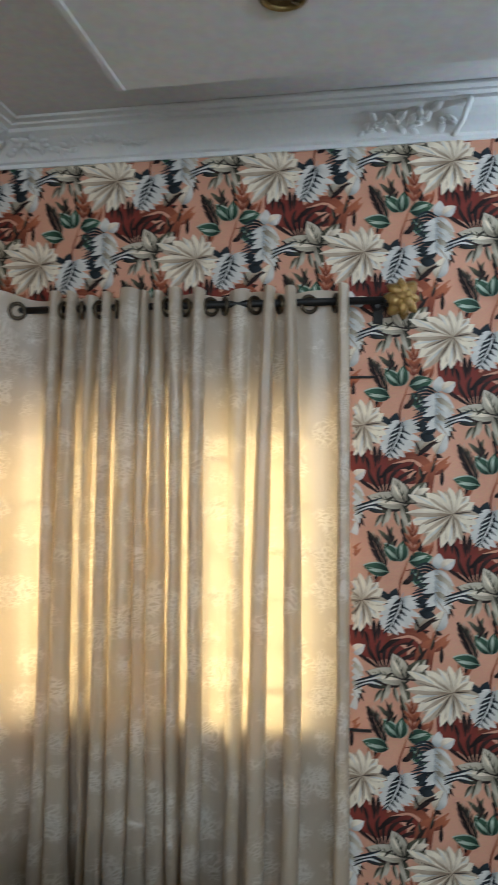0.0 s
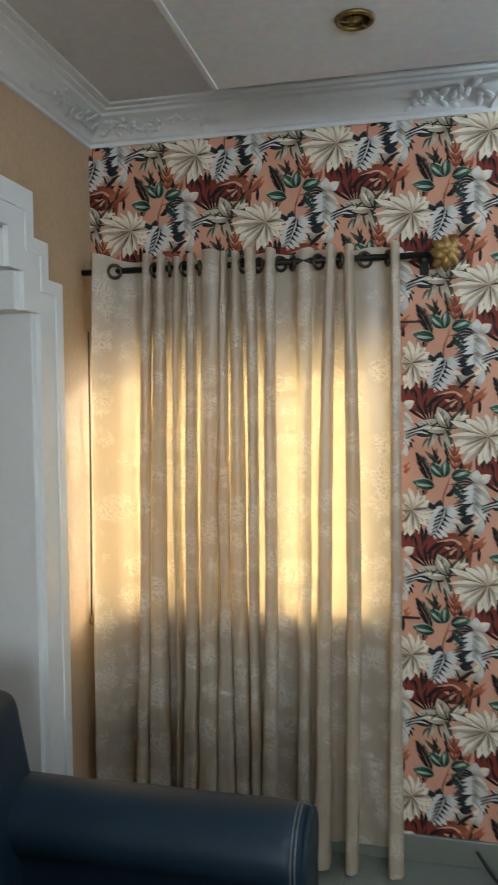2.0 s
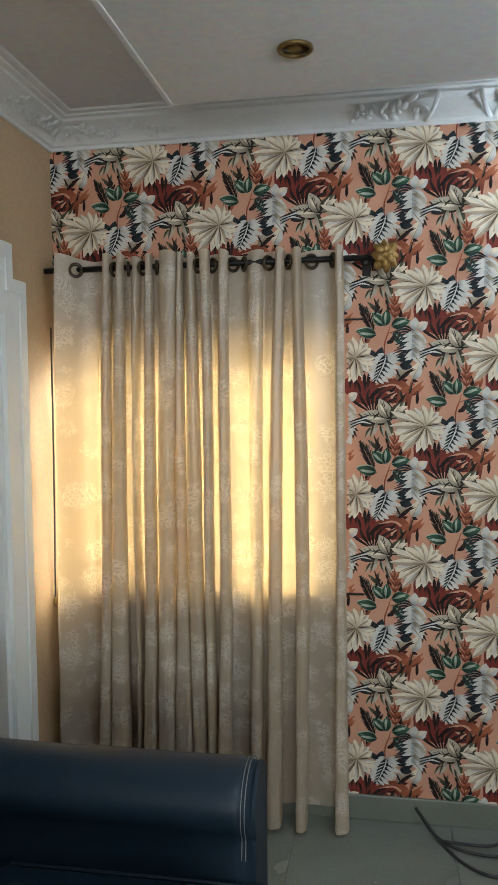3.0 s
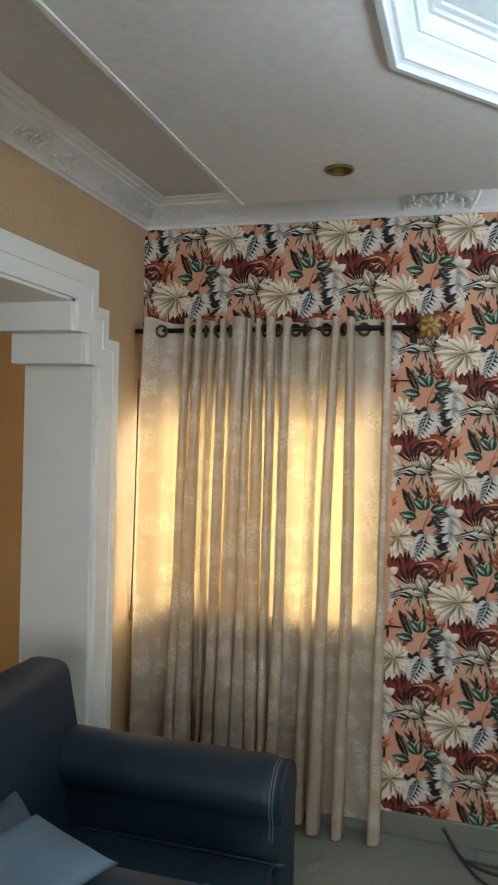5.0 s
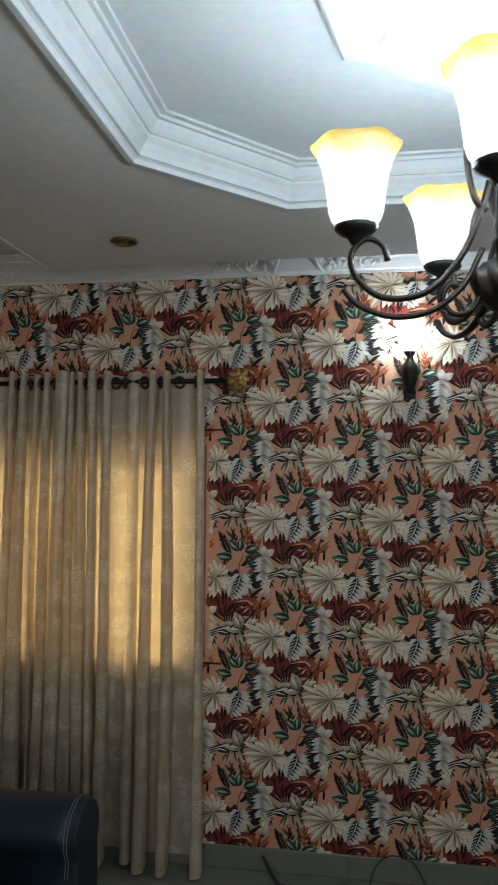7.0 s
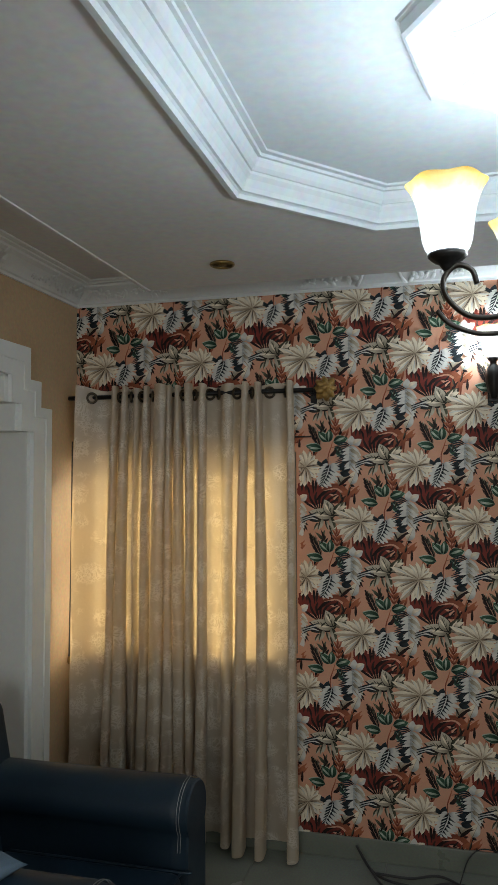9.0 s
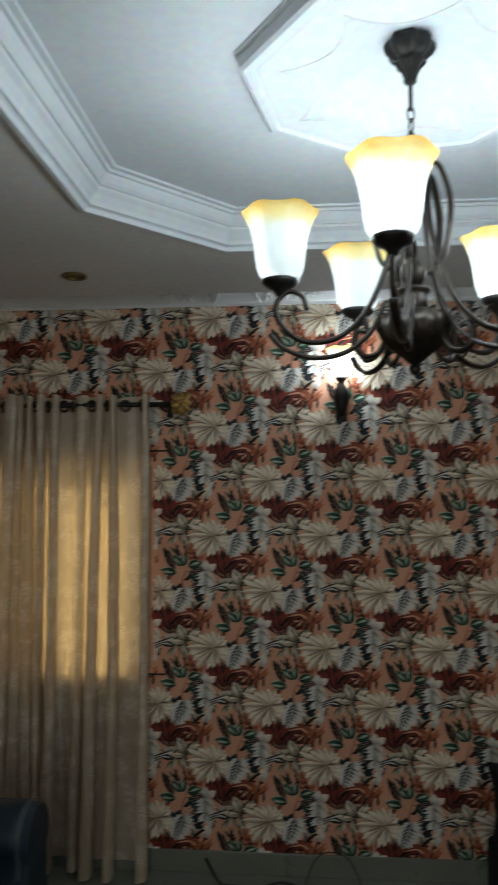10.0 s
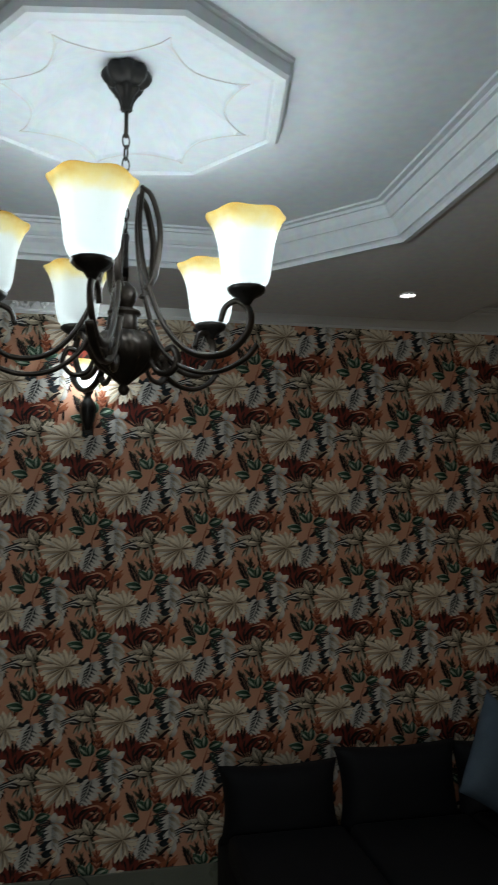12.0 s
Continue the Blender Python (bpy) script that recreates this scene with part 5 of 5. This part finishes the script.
        wide = rnd.uniform(30, 42)
        p.leaf(ex, ez, a, ln, wide * U, CREAM, TAUPE if k % 3 == 1 else CREAM, fat=0.56, bend=bend)
        p.leaf(ex, ez, a + rnd.uniform(3, 7), ln * rnd.uniform(0.75, 0.95), wide * 0.34 * U, TAUPE, fat=0.6, bend=bend)
        p.leaf(ex + ln * 0.3 * math.cos(radians(a)), ez + ln * 0.3 * math.sin(radians(a)), a - 5, ln * 0.6, wide * 0.22 * U, WBLUE if k % 2 else CREAM, fat=0.5, bend=bend)
        if k % 2:
            p.leaf(ex, ez, a + 9, ln * 0.7, 4 * U, BROWN, fat=0.5, bend=bend)
    # rust sprig
    p.blade([q(-135, 165), q(-136, 120), q(-142, 70)], 6 * U, RUST)
    for a, y in ((125, 150), (55, 150), (128, 118), (50, 118), (122, 92), (62, 92), (94, 78)):
        p.leaf(*q(-137, y), a, 52 * U, 12 * U, RUST, bend=0.3)
    return p


def wallpaper():
    p = motif()
    layers = p.layer
    verts, faces, inks = [], [], []
    step, x0, z0 = 0.265, 0.229, 2.100
    for i in range(-8, 14):
        for j in range(-4, 11):
            if (i + j) % 2:
                continue
            ox, oz = x0 + step * i, z0 - step * j
            if not (XL - 0.2 < ox < XR + 0.2):
                continue
            k = len(verts)
            verts += [(ox + x, YN - 0.0004 - 0.000025 * lay - 0.000006 * ((i * 3 + j) % 4), oz + z) for x, z, lay in p.v]
            for f, m in zip(p.f, p.m):
                mx = ox + sum(p.v[a][0] for a in f) / len(f)
                mz = oz + sum(p.v[a][1] for a in f) / len(f)
                if XL - 0.05 < mx < XR + 0.05 and 0.05 < mz < 2.76 and not (WIN[0] - 0.02 < mx < WIN[1] + 0.02 and WIN[2] - 0.02 < mz < WIN[3] + 0.02):
                    faces.append(tuple(k + a for a in f))
                    inks.append(m)
    me = bpy.data.meshes.new("paper_print")
    me.from_pydata(verts, [], faces)
    for m in INKS:
        me.materials.append(m)
    me.polygons.foreach_set("material_index", inks)
    layer = me.uv_layers.new(name="UVMap")
    n = len(p.uv)
    loops = np.empty(len(me.loops), dtype=np.int32)
    me.loops.foreach_get("vertex_index", loops)
    layer.data.foreach_set("uv", np.array(p.uv, dtype=np.float32)[loops % n].ravel())
    me.update()
    ob = new("paper_print", me)
    ob.parent = wall_north
    ob["label"] = "printed palms, leaves and fan flowers"


wallpaper()


# ---- skirting and floor tiles, last ----
structure("baseboard", boxes((WIN[1] - 1.08, XR, YN - 0.014, YN - 0.0005, 0.0, 0.100), (XL, XL + 0.012, OP1 + 0.17, YN - 0.015, 0, 0.1), bevel=0.003), M_SKIRT, "dark grey-green tile skirting", "baseboard")
floor = structure("floor", boxes((-3.1, XR + 0.2, YS - 0.2, 3.4, -0.20, -0.004)), M_GROUT, "grey-green glazed tile floor with thin joints", "floor")


def floor_tiles():
    bm = bmesh.new()
    box(bm, -0.298, 0.298, -0.298, 0.298, -0.003, 0.0, 0.0015, 1)
    me = mesh_of("tile", bm, M_TILE)
    for i in range(-3, 6):
        for j in range(-5, 4):
            x, y = 0.335 + 0.6 * i - 0.3, 2.27 + 0.6 * j - 0.0
            if x < XL - 0.3 or x > XR + 0.2 or y > YN + 0.25:
                continue
            ob = new("tile", me)
            ob.location = (x, y, 0.0)
            ob.parent = floor


floor_tiles()
